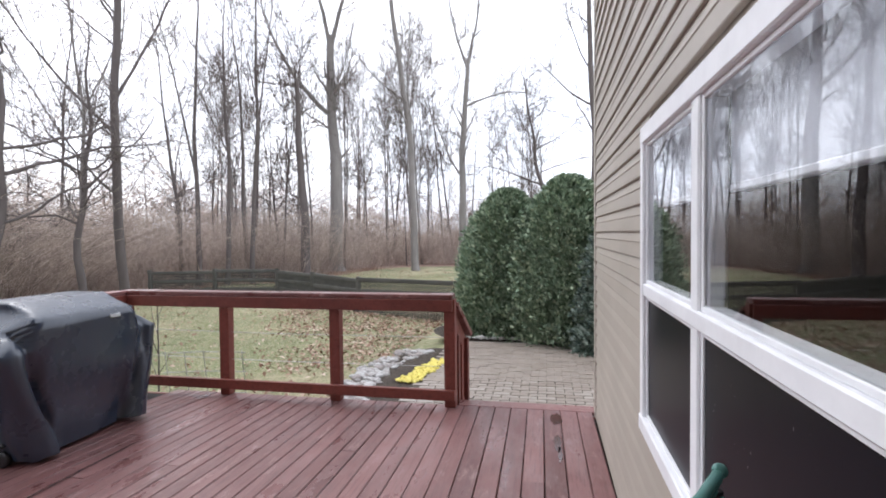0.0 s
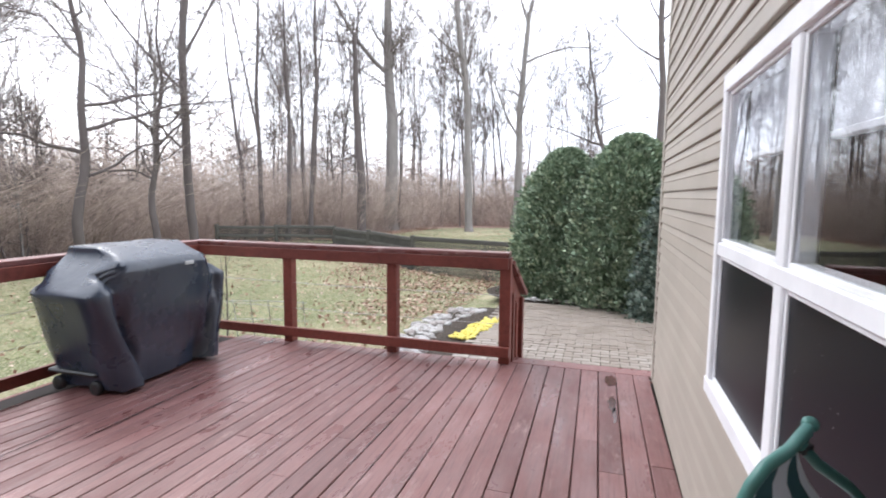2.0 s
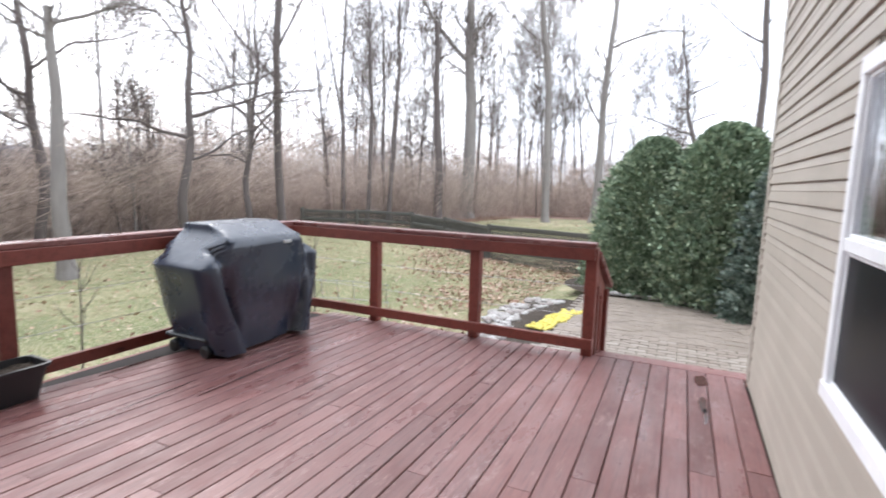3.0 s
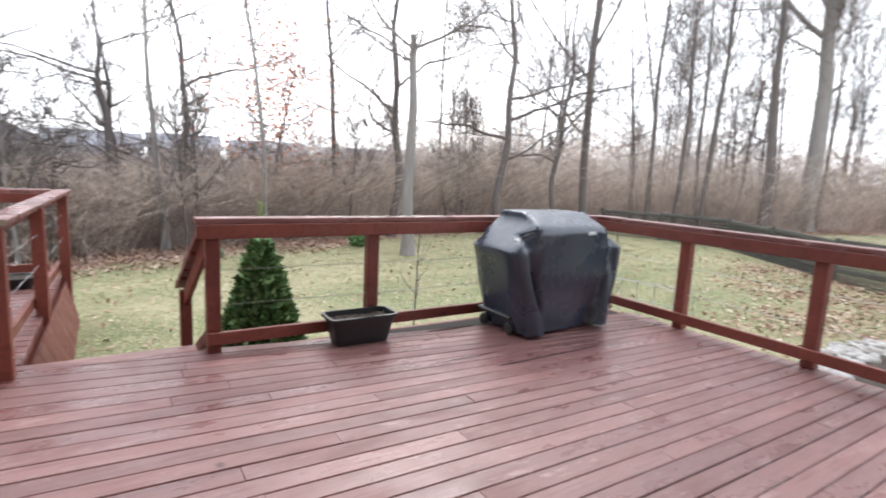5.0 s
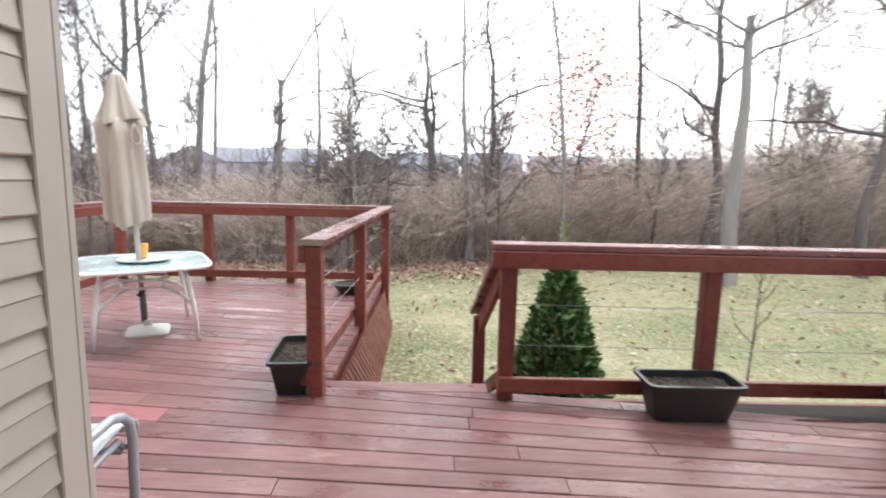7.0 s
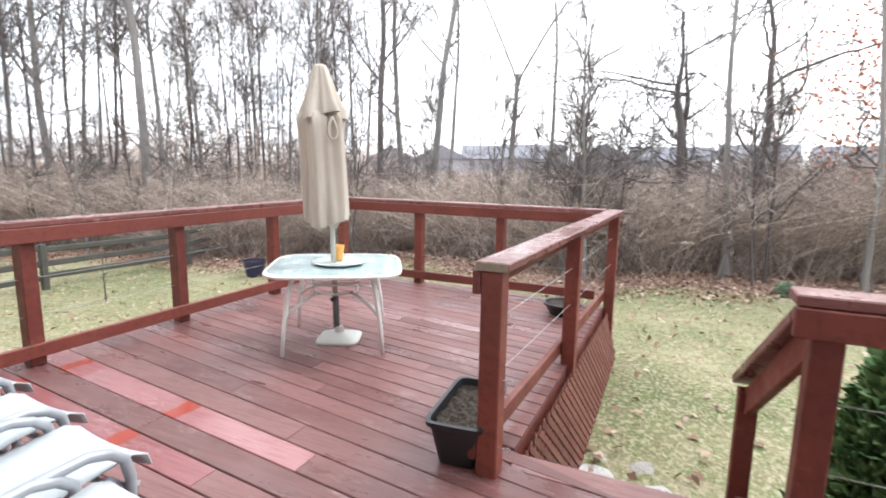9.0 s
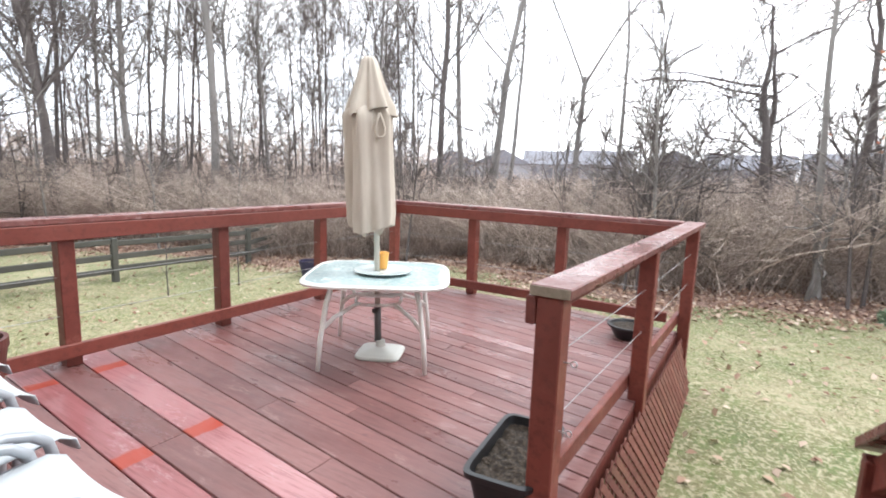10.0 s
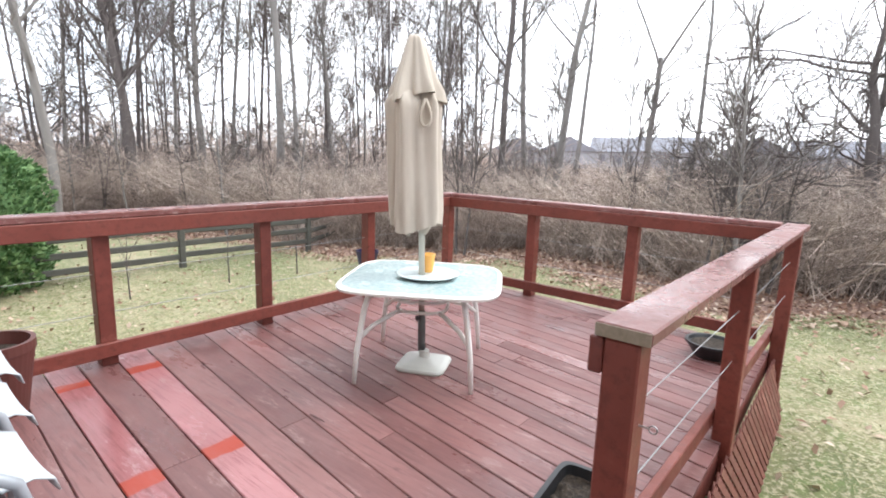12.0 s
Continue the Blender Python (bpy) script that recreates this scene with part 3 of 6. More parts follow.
# ---- steps and patio ----
def stair_side(name, top, foot, z_top, z_foot, ground, label):
    """A short stair railing: lower post, sloping rails and pickets."""
    r = empty(name, (0, 0, 0), label, "stair railing", "stair railings")
    a, b = Vector((*top, 0)), Vector((*foot, 0))
    post_at(r, b.x, b.y, ground, z_foot - 0.02, 0.085)
    up = Vector((0, 0, 1))
    part("top_rail", beam(a + up * z_top, b + (b - a).normalized() * 0.07 + up * z_foot, 0.12, 0.04, 0.004), M_CAP, r)
    part("side_rail", beam(a + up * (z_top - 0.09), b + up * (z_foot - 0.09), 0.036, 0.12, 0.004), M_RAIL, r)
    part("low_rail", beam(a + up * 0.10, b + up * (z_foot - z_top + 0.22), 0.036, 0.085, 0.004), M_RAIL, r)
    return r


stair_side("stair_railing", (-1.145, 4.07), (-1.10, 4.42), 0.83, 0.50, PATIO_Z, "red-brown wooden stair railing going down to the paved patio")
panel = bpy.data.objects["stair_railing"]
for i in range(3):
    y0_ = 4.07 + 0.098 * i
    zt_ = 0.72 - (y0_ + 0.09 - 4.07) * 0.943
    part("board", box((-1.135 + 0.012 * i, y0_, -0.28), (-1.115 + 0.012 * i, y0_ + 0.094, zt_), 0.003), M_RAIL, panel)
stair_side("stair_railing", (-4.24, 0.31), (-4.98, 0.24), 0.84, 0.28, -0.72, "red-brown wooden stair railing going down to the lawn")


def steps(name, lo, hi, axis, n, rise, label):
    """Wooden steps below the deck edge, going down along the axis."""
    st = empty(name, (0, 0, 0), label, "steps")
    for i in range(n):
        z = -rise * (i + 1)
        for j in range(2):
            o = 0.30 * i + 0.148 * j
            if axis == "y":
                bm = box((lo[0], lo[1] + o, z - 0.035), (hi[0], lo[1] + o + 0.142, z), 0.004)
            else:
                bm = box((lo[0] - o - 0.142, lo[1], z - 0.035), (lo[0] - o, hi[1], z), 0.004)
            part("tread", bm, M_BOARDX if axis == "y" else M_BOARD, st)
        o = 0.30 * i
        if axis == "y":
            bm = box((lo[0], lo[1] + o + 0.27, z - rise), (hi[0], lo[1] + o + 0.288, z - 0.036), 0.002)
        else:
            bm = box((lo[0] - o - 0.288, lo[1], z - rise), (lo[0] - o - 0.27, hi[1], z - 0.036), 0.002)
        part("riser", bm, M_RAIL, st)


steps("steps", (-1.08, 4.06), (-0.03, 4.06), "y", 1, 0.2, "red-brown wooden steps from the deck to the patio")
steps("steps", (-4.28, -0.68), (-4.28, 0.2), "x", 2, 0.22, "red-brown wooden steps from the deck to the lawn")
part("edge_board", box((-1.09, DECK_Y + 0.002, -0.03), (-0.002, DECK_Y + 0.145, 0.001), 0.004), M_BOARDX, deck)
part("edge_board", box((DECK_X - 0.005, -0.70, -0.032), (DECK_X - 0.14, 0.24, -0.002), 0.004), M_BOARD, deck)

# lattice under the west deck
lattice = empty("lattice_panel", (0, 0, 0), "red-brown diagonal wooden lattice skirt under the deck edge", "lattice")
yl, yfoot = WEST_Y1 + 0.03, -0.57
for sgn in (1, -1):
    c = -8.2 if sgn > 0 else -7.3
    while c < -3.6:
        zb, zt = -0.70, -0.05
        x0, dx = c, sgn * (zt - zb)
        ts = sorted(((-7.27 - x0) / dx, (-4.36 - x0) / dx))
        t0, t1 = max(0, ts[0]), min(1, ts[1])
        if t1 - t0 > 0.06:
            off = 0.007 if sgn > 0 else 0.0
            p, q = ((x0 + dx * t, yfoot + (yl - yfoot) * t + off, zb + (zt - zb) * t) for t in (t0, t1))
            part("slat", beam(p, q, 0.036, 0.007, 0.0, up=(0, 1, 0)), M_LATTICE, lattice)
        c += 0.086
part("frame_board", box((-7.27, yfoot + 0.016, -0.76), (-4.36, yfoot + 0.034, -0.68), 0.003), M_RAIL, lattice)

# paved patio
def build_patio():
    patio = empty("patio", (0, 0, 0), "wet brown brick paving in running bond", "patio", kind="structure")
    rng = random.Random(8)
    near, far = [], []
    meshes = [box((-0.096, -0.046, -0.03), (0.096, 0.046, 0), 0.005) for _ in range(1)]
    brick = mesh_of("brick", meshes[0], M_BRICK)
    bx, by = 0.2, 0.1
    rows = int(4.6 / by)
    for j in range(rows):
        y = 4.16 + j * by
        x = -1.98 + (0.1 if j % 2 else 0.0)
        while x < 2.6:
            back = 8.55 - 0.32 * clamp01((x + 1.2) / 2) * 3 * (x + 1.2) / 2
            if y < back:
                near.append((x + 0.1, y))
            x += bx
    near.sort(key=lambda p: math.hypot(p[0] + 0.4, p[1] - 2.5))
    visible = [p for p in near if p[0] < 0.9]
    rest = [p for p in near if p[0] >= 0.9]
    for x, y in visible[:300]:
        part("brick", brick, None, patio, m=pose(x, y, PATIO_Z + rng.uniform(-0.003, 0.002), rng.uniform(-0.6, 0.6), rng.uniform(-0.6, 0.6), rng.uniform(-0.5, 0.5)))
    bm = bmesh.new()
    for x, y in visible[300:] + rest:
        box((x - 0.098, y - 0.048, PATIO_Z - 0.03), (x + 0.098, y + 0.048, PATIO_Z + rng.uniform(-0.003, 0.002)), 0, bm)
    tagged(part("far_bricks", bm, M_BRICK, patio), kind="stuff")
    part("bed", box((-2.0, 4.07, PATIO_Z - 0.2), (2.7, 8.5, PATIO_Z - 0.012)), M_SOIL, patio)


build_patio()


def stone_mesh(seed):
    rng = random.Random(seed)
    bm = bmesh.new()
    bmesh.ops.create_icosphere(bm, subdivisions=2, radius=1)
    for v in bm.verts:
        n = noise.noise(v.co * 1.3 + Vector((seed * 7.1, 0, 0)))
        v.co *= 1 + 0.3 * n
        v.co.z *= 0.42
    return mesh_of("stone", bm, M_STONE, True)


STONES = [stone_mesh(i) for i in range(6)]


def stone(x, y, z, size, rng, label="pale grey rough edging stone in a garden border", flat=1.0):
    st = new("stone", rng.choice(STONES))
    tagged(st, label, "stone", "edging stones")
    st.matrix_basis = pose(x, y, z, 0, 0, rng.uniform(0, 360)) @ Matrix.Diagonal((size, size * rng.uniform(0.6, 1), size * flat * rng.uniform(0.8, 1.2), 1))


srng = random.Random(3)
for i in range(230):
    t = srng.random()
    y = 4.9 + 2.9 * t
    x = -2.35 - 0.25 * math.sin(t * 3) + srng.uniform(-0.30, 0.16) + 0.35 * max(0, t - 0.7)
    stone(x, y, max(ground_z(x, y), PATIO_Z - 0.04) + 0.02, srng.uniform(0.03, 0.085), srng)
for i in range(26):
    x = -1.7 + i * 0.11
    y = 8.72 - 0.96 * clamp01((x + 1.2) / 2) * (x + 1.2) / 2 + srng.uniform(-0.03, 0.03)
    stone(x, y, PATIO_Z + 0.02, srng.uniform(0.05, 0.09), srng, "flat pale stone edging the patio bed")
for i in range(7):
    stone(-5.35 - 0.28 * (i % 4) + srng.uniform(-0.04, 0.04), -0.55 + 0.33 * (i // 4) + srng.uniform(-0.05, 0.05), ground_z(-5.4, -0.3) - 0.012, 0.19, srng, "flat grey stepping stone in the lawn", 0.3)

bm = bmesh.new()
for i in range(420):
    t, u = srng.random(), srng.uniform(-1, 1)
    x, y = -2.08 + 0.22 * t + u * 0.12 * (1 + 0.3 * math.sin(t * 14)), 6.0 + 1.15 * t + srng.uniform(-0.06, 0.06)
    r = srng.uniform(0.015, 0.035)
    bmesh.ops.create_icosphere(bm, subdivisions=1, radius=r, matrix=pose(x, y, PATIO_Z - 0.0 + srng.uniform(0, 0.02), srng.uniform(0, 90), 0, srng.uniform(0, 90)) @ Matrix.Diagonal((1, 0.8, 0.5, 1)))
tagged(new("ground_cover", mesh_of("ground_cover", bm, M_YPAINT)), "bright yellow creeping ground cover between the stones", "plant", kind="stuff")
# dark mulch beds
bm = bmesh.new()
for cx, cy, rx, ry in ((-2.1, 6.5, 0.55, 1.5), (0.1, 9.6, 2.6, 1.5)):
    bmesh.ops.create_circle(bm, cap_ends=True, segments=40, radius=1, matrix=Matrix.Translation((cx, cy, PATIO_Z - 0.02)) @ Matrix.Diagonal((rx, ry, 1, 1)))
tagged(new("mulch", mesh_of("mulch", bm, M_SOIL)), "dark mulch bed beside the patio", "mulch", kind="structure")


# ---- grill ----
def build_grill():
    g = empty("covered_grill", (-3.80, 2.95, 0), "barbecue grill under a dark blue-grey fabric cover on the deck", "grill")
    nx, ny = 20, 44
    z_levels = [0.03, 0.07, 0.12, 0.18, 0.25, 0.32, 0.39, 0.46, 0.53, 0.6, 0.65, 0.69, 0.705, 0.73, 0.76, 0.79, 0.82, 0.87, 0.9, 0.93, 0.955, 0.975, 0.985]

    def outline(z, a):
        if z <= 0.7:
            hf, hb, hy = 0.28 + 0.04 * z / 0.7, 0.28, 0.46 + 0.17 * clamp01(z / 0.7)
        else:
            u = clamp01((z - 0.7) / 0.22)
            hy = 0.63 - 0.27 * u
            hf = 0.32 - 0.25 * clamp01((z - 0.87) / 0.12) ** 1.3
            hb = 0.28 - 0.05 * clamp01((z - 0.9) / 0.09)
        c, s = math.cos(a), math.sin(a)
        e = 0.22
        x = (hf if c > 0 else hb) * math.copysign(abs(c) ** e, c)
        y = hy * math.copysign(abs(s) ** e, s)
        k = max(0.0, 1 - z / 0.9)
        low = clamp01((0.70 - z) / 0.65)
        edge = 0.47 - 0.20 * low ** 1.3
        side = clamp01((abs(y) - edge) / 0.05)
        cone = (0.02 + 0.075 * low) * side * (1 - 0.45 * clamp01((abs(y) - edge - 0.1) / 0.2)) if c > 0 else 0.0
        mid = 0.0 if c <= 0 else (1 - side) * (0.034 * (abs(math.sin(y * 11 + 0.9)) ** 1.6 - 0.4) + 0.016 * math.sin(y * 41 + z * 5) + 0.010 * math.sin(y * 73 - z * 9) + 0.016 * math.sin(y * 13 + z * 6)) * clamp01((0.86 - z) / 0.4)
        dent = 0.03 * math.exp(-((abs(y) - edge + 0.015) / 0.03) ** 2) * clamp01((0.8 - z) / 0.2) if c > 0 else 0.0
        sh = clamp01((abs(y) - 0.40) / 0.04)
        shoulder = -0.10 * sh * clamp01((z - 0.7) / 0.1) * clamp01((0.95 - z) / 0.1) if c > 0 else 0.0
        shoulder += 0.022 * math.sin(y * 45 + z * 26 + 2 * math.sin(y * 17)) * clamp01((z - 0.7) / 0.05) * clamp01((0.9 - z) / 0.05) * sh
        return x + cone + mid - dent + shoulder, y + 0.018 * k * math.sin(x * 22 + 1) + 0.012 * math.sin(z * 12 + a * 3) * k

    bm = bmesh.new()
    n = 200
    rings = [[bm.verts.new((*outline(z, 2 * math.pi * k / n), z + (0.006 * math.sin(k * 0.21) if z < 0.05 else 0))) for k in range(n)] for z in z_levels]
    for a, b in zip(rings, rings[1:]):
        for k in range(n):
            bm.faces.new((a[k], a[(k + 1) % n], b[(k + 1) % n], b[k]))
    last = rings[-1]
    for q in (0.7, 0.35):
        ring = [bm.verts.new((v.co.x * q, v.co.y * q, 0.985 + 0.01 * (1 - q))) for v in rings[-1]]
        for k in range(n):
            bm.faces.new((last[k], last[(k + 1) % n], ring[(k + 1) % n], ring[k]))
        last = ring
    bm.faces.new(last)
    bmesh.ops.recalc_face_normals(bm, faces=bm.faces[:])
    part("cover", bm, M_COVER, g, "dark blue-grey creased fabric cover", True)
    part("badge", box((-0.004, -0.045, -0.014), (0.004, 0.045, 0.014), 0.002), M_GALV, g, "small pale rectangular badge", m=pose(0.323, 0.2, 0.83, 0, -4, 0))
    for y in (-0.49,):
        for x in (-0.18, 0.16):
            bm = lathe([(0.02, -0.02), (0.045, -0.02), (0.05, -0.012), (0.05, 0.012), (0.045, 0.02), (0.02, 0.02)], 16)
            part("wheel", bm, M_BLACK, g, "black caster wheel", True, pose(x, y, 0.05, 90, 0, 0))
    part("lower_shelf", box((-0.24, -0.53, 0.13), (0.2, 0.42, 0.16), 0.01), M_BLACK, g)
    for sx in (-0.2, 0.17):
        for sy in (-0.42, 0.40):
            part("leg", box((sx - 0.02, sy - 0.02, 0.02), (sx + 0.02, sy + 0.02, 0.6), 0.003), M_BLACK, g)


build_grill()


# ---- planters and pots ----
def planter(x, y, rz, label):
    p = empty("planter", (0, 0, 0), label, "planter", "window-box planters on the deck")
    bm = bmesh.new()
    prof = [(0.20, 0.085, 0.0), (0.245, 0.118, 0.19), (0.262, 0.132, 0.192), (0.264, 0.134, 0.212), (0.245, 0.115, 0.213), (0.24, 0.11, 0.165)]
    rings = []
    for hx, hy, z in prof:
        ring = []
        for k in range(32):
            a = 2 * math.pi * k / 32
            c, s = math.cos(a), math.sin(a)
            ring.append(bm.verts.new((hx * math.copysign(abs(c) ** 0.22, c), hy * math.copysign(abs(s) ** 0.22, s), z)))
        rings.append(ring)
    for a, b in zip(rings, rings[1:]):
        for k in range(32):
            bm.faces.new((a[k], a[(k + 1) % 32], b[(k + 1) % 32], b[k]))
    bm.faces.new(rings[0][::-1])
    part("box", bm, M_BLACK, p)
    b = bmesh.new()
    bmesh.ops.create_grid(b, x_segments=40, y_segments=20, size=1, matrix=Matrix.Translation((0, 0, 0.172)) @ Matrix.Diagonal((0.238, 0.108, 1, 1)))
    for v in b.verts:
        v.co.z += 0.02 * noise.noise(v.co * 22)
    part("soil", b, M_SOIL, p, "dry dark potting soil")
    p.matrix_basis = pose(x, y, 0.002, 0, 0, rz)
    return p


planter(-4.0, 1.31, 90, "black plastic rectangular planter with soil on the deck")
planter(-4.36, -0.93, 6, "black plastic planter of dry soil beside the railing post")


def pot(name, x, y, z, r_top, r_foot, h, material, label):
    p = empty(name, (x, y, z), label, "plant pot")
    part("shell", lathe([(r_foot, 0), (r_foot + (r_top - r_foot) * 0.9, h * 0.86), (r_top, h * 0.87), (r_top, h), (r_top - 0.02, h), (r_top - 0.03, h * 0.82)], 36), material, p, smooth=False)
    b = lathe([(r_top - 0.033, h * 0.78), (r_top - 0.036, h * 0.83), (r_top * 0.4, h * 0.84)], 24)
    part("soil", b, M_SOIL, p, "dark soil")


pot("plant_pot", -3.43, -3.46, 0, 0.17, 0.115, 0.36, M_TERRA, "glossy brown ceramic plant pot on the deck")
pot("plant_pot", -6.75, -1.02, 0, 0.17, 0.10, 0.11, M_BLACK, "shallow dark bowl planter on the deck corner")
pot("plant_pot", -10.3, -8.3, ground_z(-10.3, -8.3), 0.24, 0.16, 0.36, M_NAVY, "dark navy plant pot on the lawn")


# ---- table and umbrella ----
def build_table():
    t = empty("patio_table", (0, 0, 0), "white metal patio table with a frosted glass top", "table")
    hx, hy, zt = 0.435, 0.465, 0.57

    def ring(s, z, bm, e=0.42):
        out = []
        for k in range(64):
            a = 2 * math.pi * k / 64
            c, q = math.cos(a), math.sin(a)
            out.append(bm.verts.new(((hx + s) * math.copysign(abs(c) ** e, c), (hy + s) * math.copysign(abs(q) ** e, q), z)))
        return out
    bm = bmesh.new()
    rs = [ring(-0.02, zt - 0.028, bm), ring(0.004, zt - 0.024, bm), ring(0.008, zt - 0.01, bm), ring(-0.002, zt, bm), ring(-0.02, zt, bm), ring(-0.02, zt - 0.028, bm)]
    for a, b in zip(rs, rs[1:]):
        for k in range(64):
            bm.faces.new((a[k], a[(k + 1) % 64], b[(k + 1) % 64], b[k]))
    part("rim", bm, M_TABLE, t, smooth=False)
    bm = bmesh.new()
    lo_, up_ = ring(-0.021, zt - 0.01, bm), ring(-0.021, zt - 0.003, bm)
    for k in range(64):
        bm.faces.new((lo_[k], lo_[(k + 1) % 64], up_[(k + 1) % 64], up_[k]))
    bm.faces.new(up_)
    bm.faces.new(lo_[::-1])
    part("tabletop", bm, M_TGLASS, t, "pale green frosted glass top")
    for sx in (-1, 1):
        for sy in (-1, 1):
            pts = [(sx * 0.28, sy * 0.26, zt - 0.025), (sx * 0.31, sy * 0.29, 0.42), (sx * 0.335, sy * 0.32, 0.2), (sx * 0.345, sy * 0.335, 0.0)]
            part("leg", tube(pts, [0.016, 0.017, 0.016, 0.013], 10), M_TABLE, t, smooth=True)
            br = [(sx * 0.33, sy * 0.315, 0.26), (sx * 0.27, sy * 0.25, 0.325), (sx * 0.17, sy * 0.15, 0.375), (sx * 0.13, sy * 0.11, 0.385)]
            part("brace", tube(br, 0.014, 8), M_TABLE, t, smooth=True)
    for z, r in ((0.385, 0.15), (0.45, 0.16)):
        pts = [(r * 1.1 * math.copysign(abs(math.cos(a)) ** 0.6, math.cos(a)), r * math.copysign(abs(math.sin(a)) ** 0.6, math.sin(a)), z) for a in [2 * math.pi * k / 24 for k in range(25)]]
        part("ring", tube(pts, 0.011, 8), M_TABLE, t, smooth=True)
    t.matrix_basis = pose(-5.275, -2.365, 0, 0, 0, 32)


build_table()
TOP = 0.57


def build_umbrella():
    u = empty("closed_umbrella", (-5.29, -2.35, 0), "closed beige fabric patio umbrella standing through the table", "umbrella")
    part("pole", tube([(0, 0, 0.34), (0, 0, 1.92)], 0.019, 12), M_POLE, u, smooth=True)
    part("lower_pole", tube([(0, 0, 0.09), (0, 0, 0.35)], 0.024, 12), mat("dark_sleeve", (0.12, 0.12, 0.12), 0.4, 0.5), u, "dark grey metal sleeve", True)
    part("knob", lathe([(0.006, 0), (0.016, 0.004), (0.016, 0.02), (0.006, 0.024)], 10), M_BLACK, u, m=pose(0.024, 0, 0.31, 0, 90, 0))

    def tier(levels, folds, phase, seed, name, drop):
        bm = bmesh.new()
        n = 96
        rings = []
        for i, (z, r, depth) in enumerate(levels):
            ring = []
            for k in range(n):
                a = 2 * math.pi * k / n
                w = math.sin(a * folds + phase + 0.6 * math.sin(z * 3)) + 0.45 * math.sin(a * (folds * 2 + 1) + z * 2 + seed)
                rr = r * (1 + depth * w)
                dz = drop * (0.5 + 0.5 * math.sin(a * 2 + seed)) if i == 0 else 0
                ring.append(bm.verts.new((rr * math.cos(a) + 0.022, rr * math.sin(a) * 0.9 - 0.028, z - dz)))
            rings.append(ring)
        for a, b in zip(rings, rings[1:]):
            for k in range(n):
                bm.faces.new((a[k], a[(k + 1) % n], b[(k + 1) % n], b[k]))
        bm.faces.new(rings[-1])
        bmesh.ops.recalc_face_normals(bm, faces=bm.faces[:])
        return part(name, bm, M_CLOTH, u, smooth=True)

    tier([(0.90, 0.150, 0.15), (0.96, 0.156, 0.16), (1.1, 0.154, 0.15), (1.3, 0.150, 0.15), (1.45, 0.148, 0.15), (1.54, 0.150, 0.17), (1.585, 0.146, 0.22), (1.62, 0.122, 0.26), (1.65, 0.092, 0.25), (1.69, 0.07, 0.2), (1.75, 0.05, 0.1)], 5, 0.4, 1.0, "canopy", 0.05)
    tier([(1.635, 0.148, 0.26), (1.665, 0.138, 0.22), (1.72, 0.117, 0.17), (1.80, 0.091, 0.14), (1.88, 0.066, 0.12), (1.935, 0.05, 0.10), (1.955, 0.036, 0.06)], 5, 1.9, 2.0, "vent_canopy", 0.05)
    tier([(0.85, 0.05, 0.3), (0.90, 0.10, 0.25), (1.0, 0.115, 0.15)], 4, 0.2, 3.0, "inner_fold", 0.04)
    u.matrix_basis = pose(-5.28, -2.37, 0, 1.2, 0.9, 0)
    loop = [(0.135 + 0.012 * math.sin(k / 10 * math.pi), 0.03 * math.sin(k / 10 * 2 * math.pi) + 0.02, 1.60 - 0.15 * math.sin(k / 10 * math.pi)) for k in range(11)]
    part("tie_strap", tube(loop, 0.008, 6), M_CLOTH, u, "beige fabric tie loop", True, pose(0, 0, 0, 0, 0, 42))


build_umbrella()


def build_base():
    b = empty("umbrella_base", (-5.21, -2.44, 0), "pale grey square umbrella base on the deck", "umbrella base")
    bm = bmesh.new()
    rings = []
    for h, z in ((0.15, 0.0), (0.155, 0.012), (0.15, 0.022), (0.12, 0.035), (0.07, 0.05), (0.035, 0.06), (0.03, 0.1)):
        e = 0.35 if h > 0.06 else 1
        rings.append([bm.verts.new((h * math.copysign(abs(math.cos(a)) ** e, math.cos(a)), h * math.copysign(abs(math.sin(a)) ** e, math.sin(a)), z)) for a in [2 * math.pi * k / 40 for k in range(40)]])
    for p, q in zip(rings, rings[1:]):
        for k in range(40):
            bm.faces.new((p[k], p[(k + 1) % 40], q[(k + 1) % 40], q[k]))
    bm.faces.new(rings[0][::-1])
    bm.faces.new(rings[-1])
    part("plate", bm, M_BASE, b)
    b.matrix_basis = pose(-5.28, -2.35, 0, 0, 0, 25)


build_base()
tray = empty("glass_tray", (-5.29, -2.35, TOP), "round pale green glass tray on the table", "tray")
part("dish", lathe([(0.06, 0.0), (0.16, 0.006), (0.192, 0.018), (0.195, 0.02), (0.189, 0.022), (0.155, 0.011), (0.03, 0.008)], 40), M_TRAY, tray, smooth=True)
cup = empty("yellow_cup", (-5.345, -2.40, TOP + 0.012), "yellow ceramic pot standing on the glass tray", "pot")
part("shell", lathe([(0.032, 0), (0.036, 0.01), (0.046, 0.10), (0.048, 0.112), (0.042, 0.112), (0.036, 0.04)], 24), M_YELLOW, cup, smooth=True)


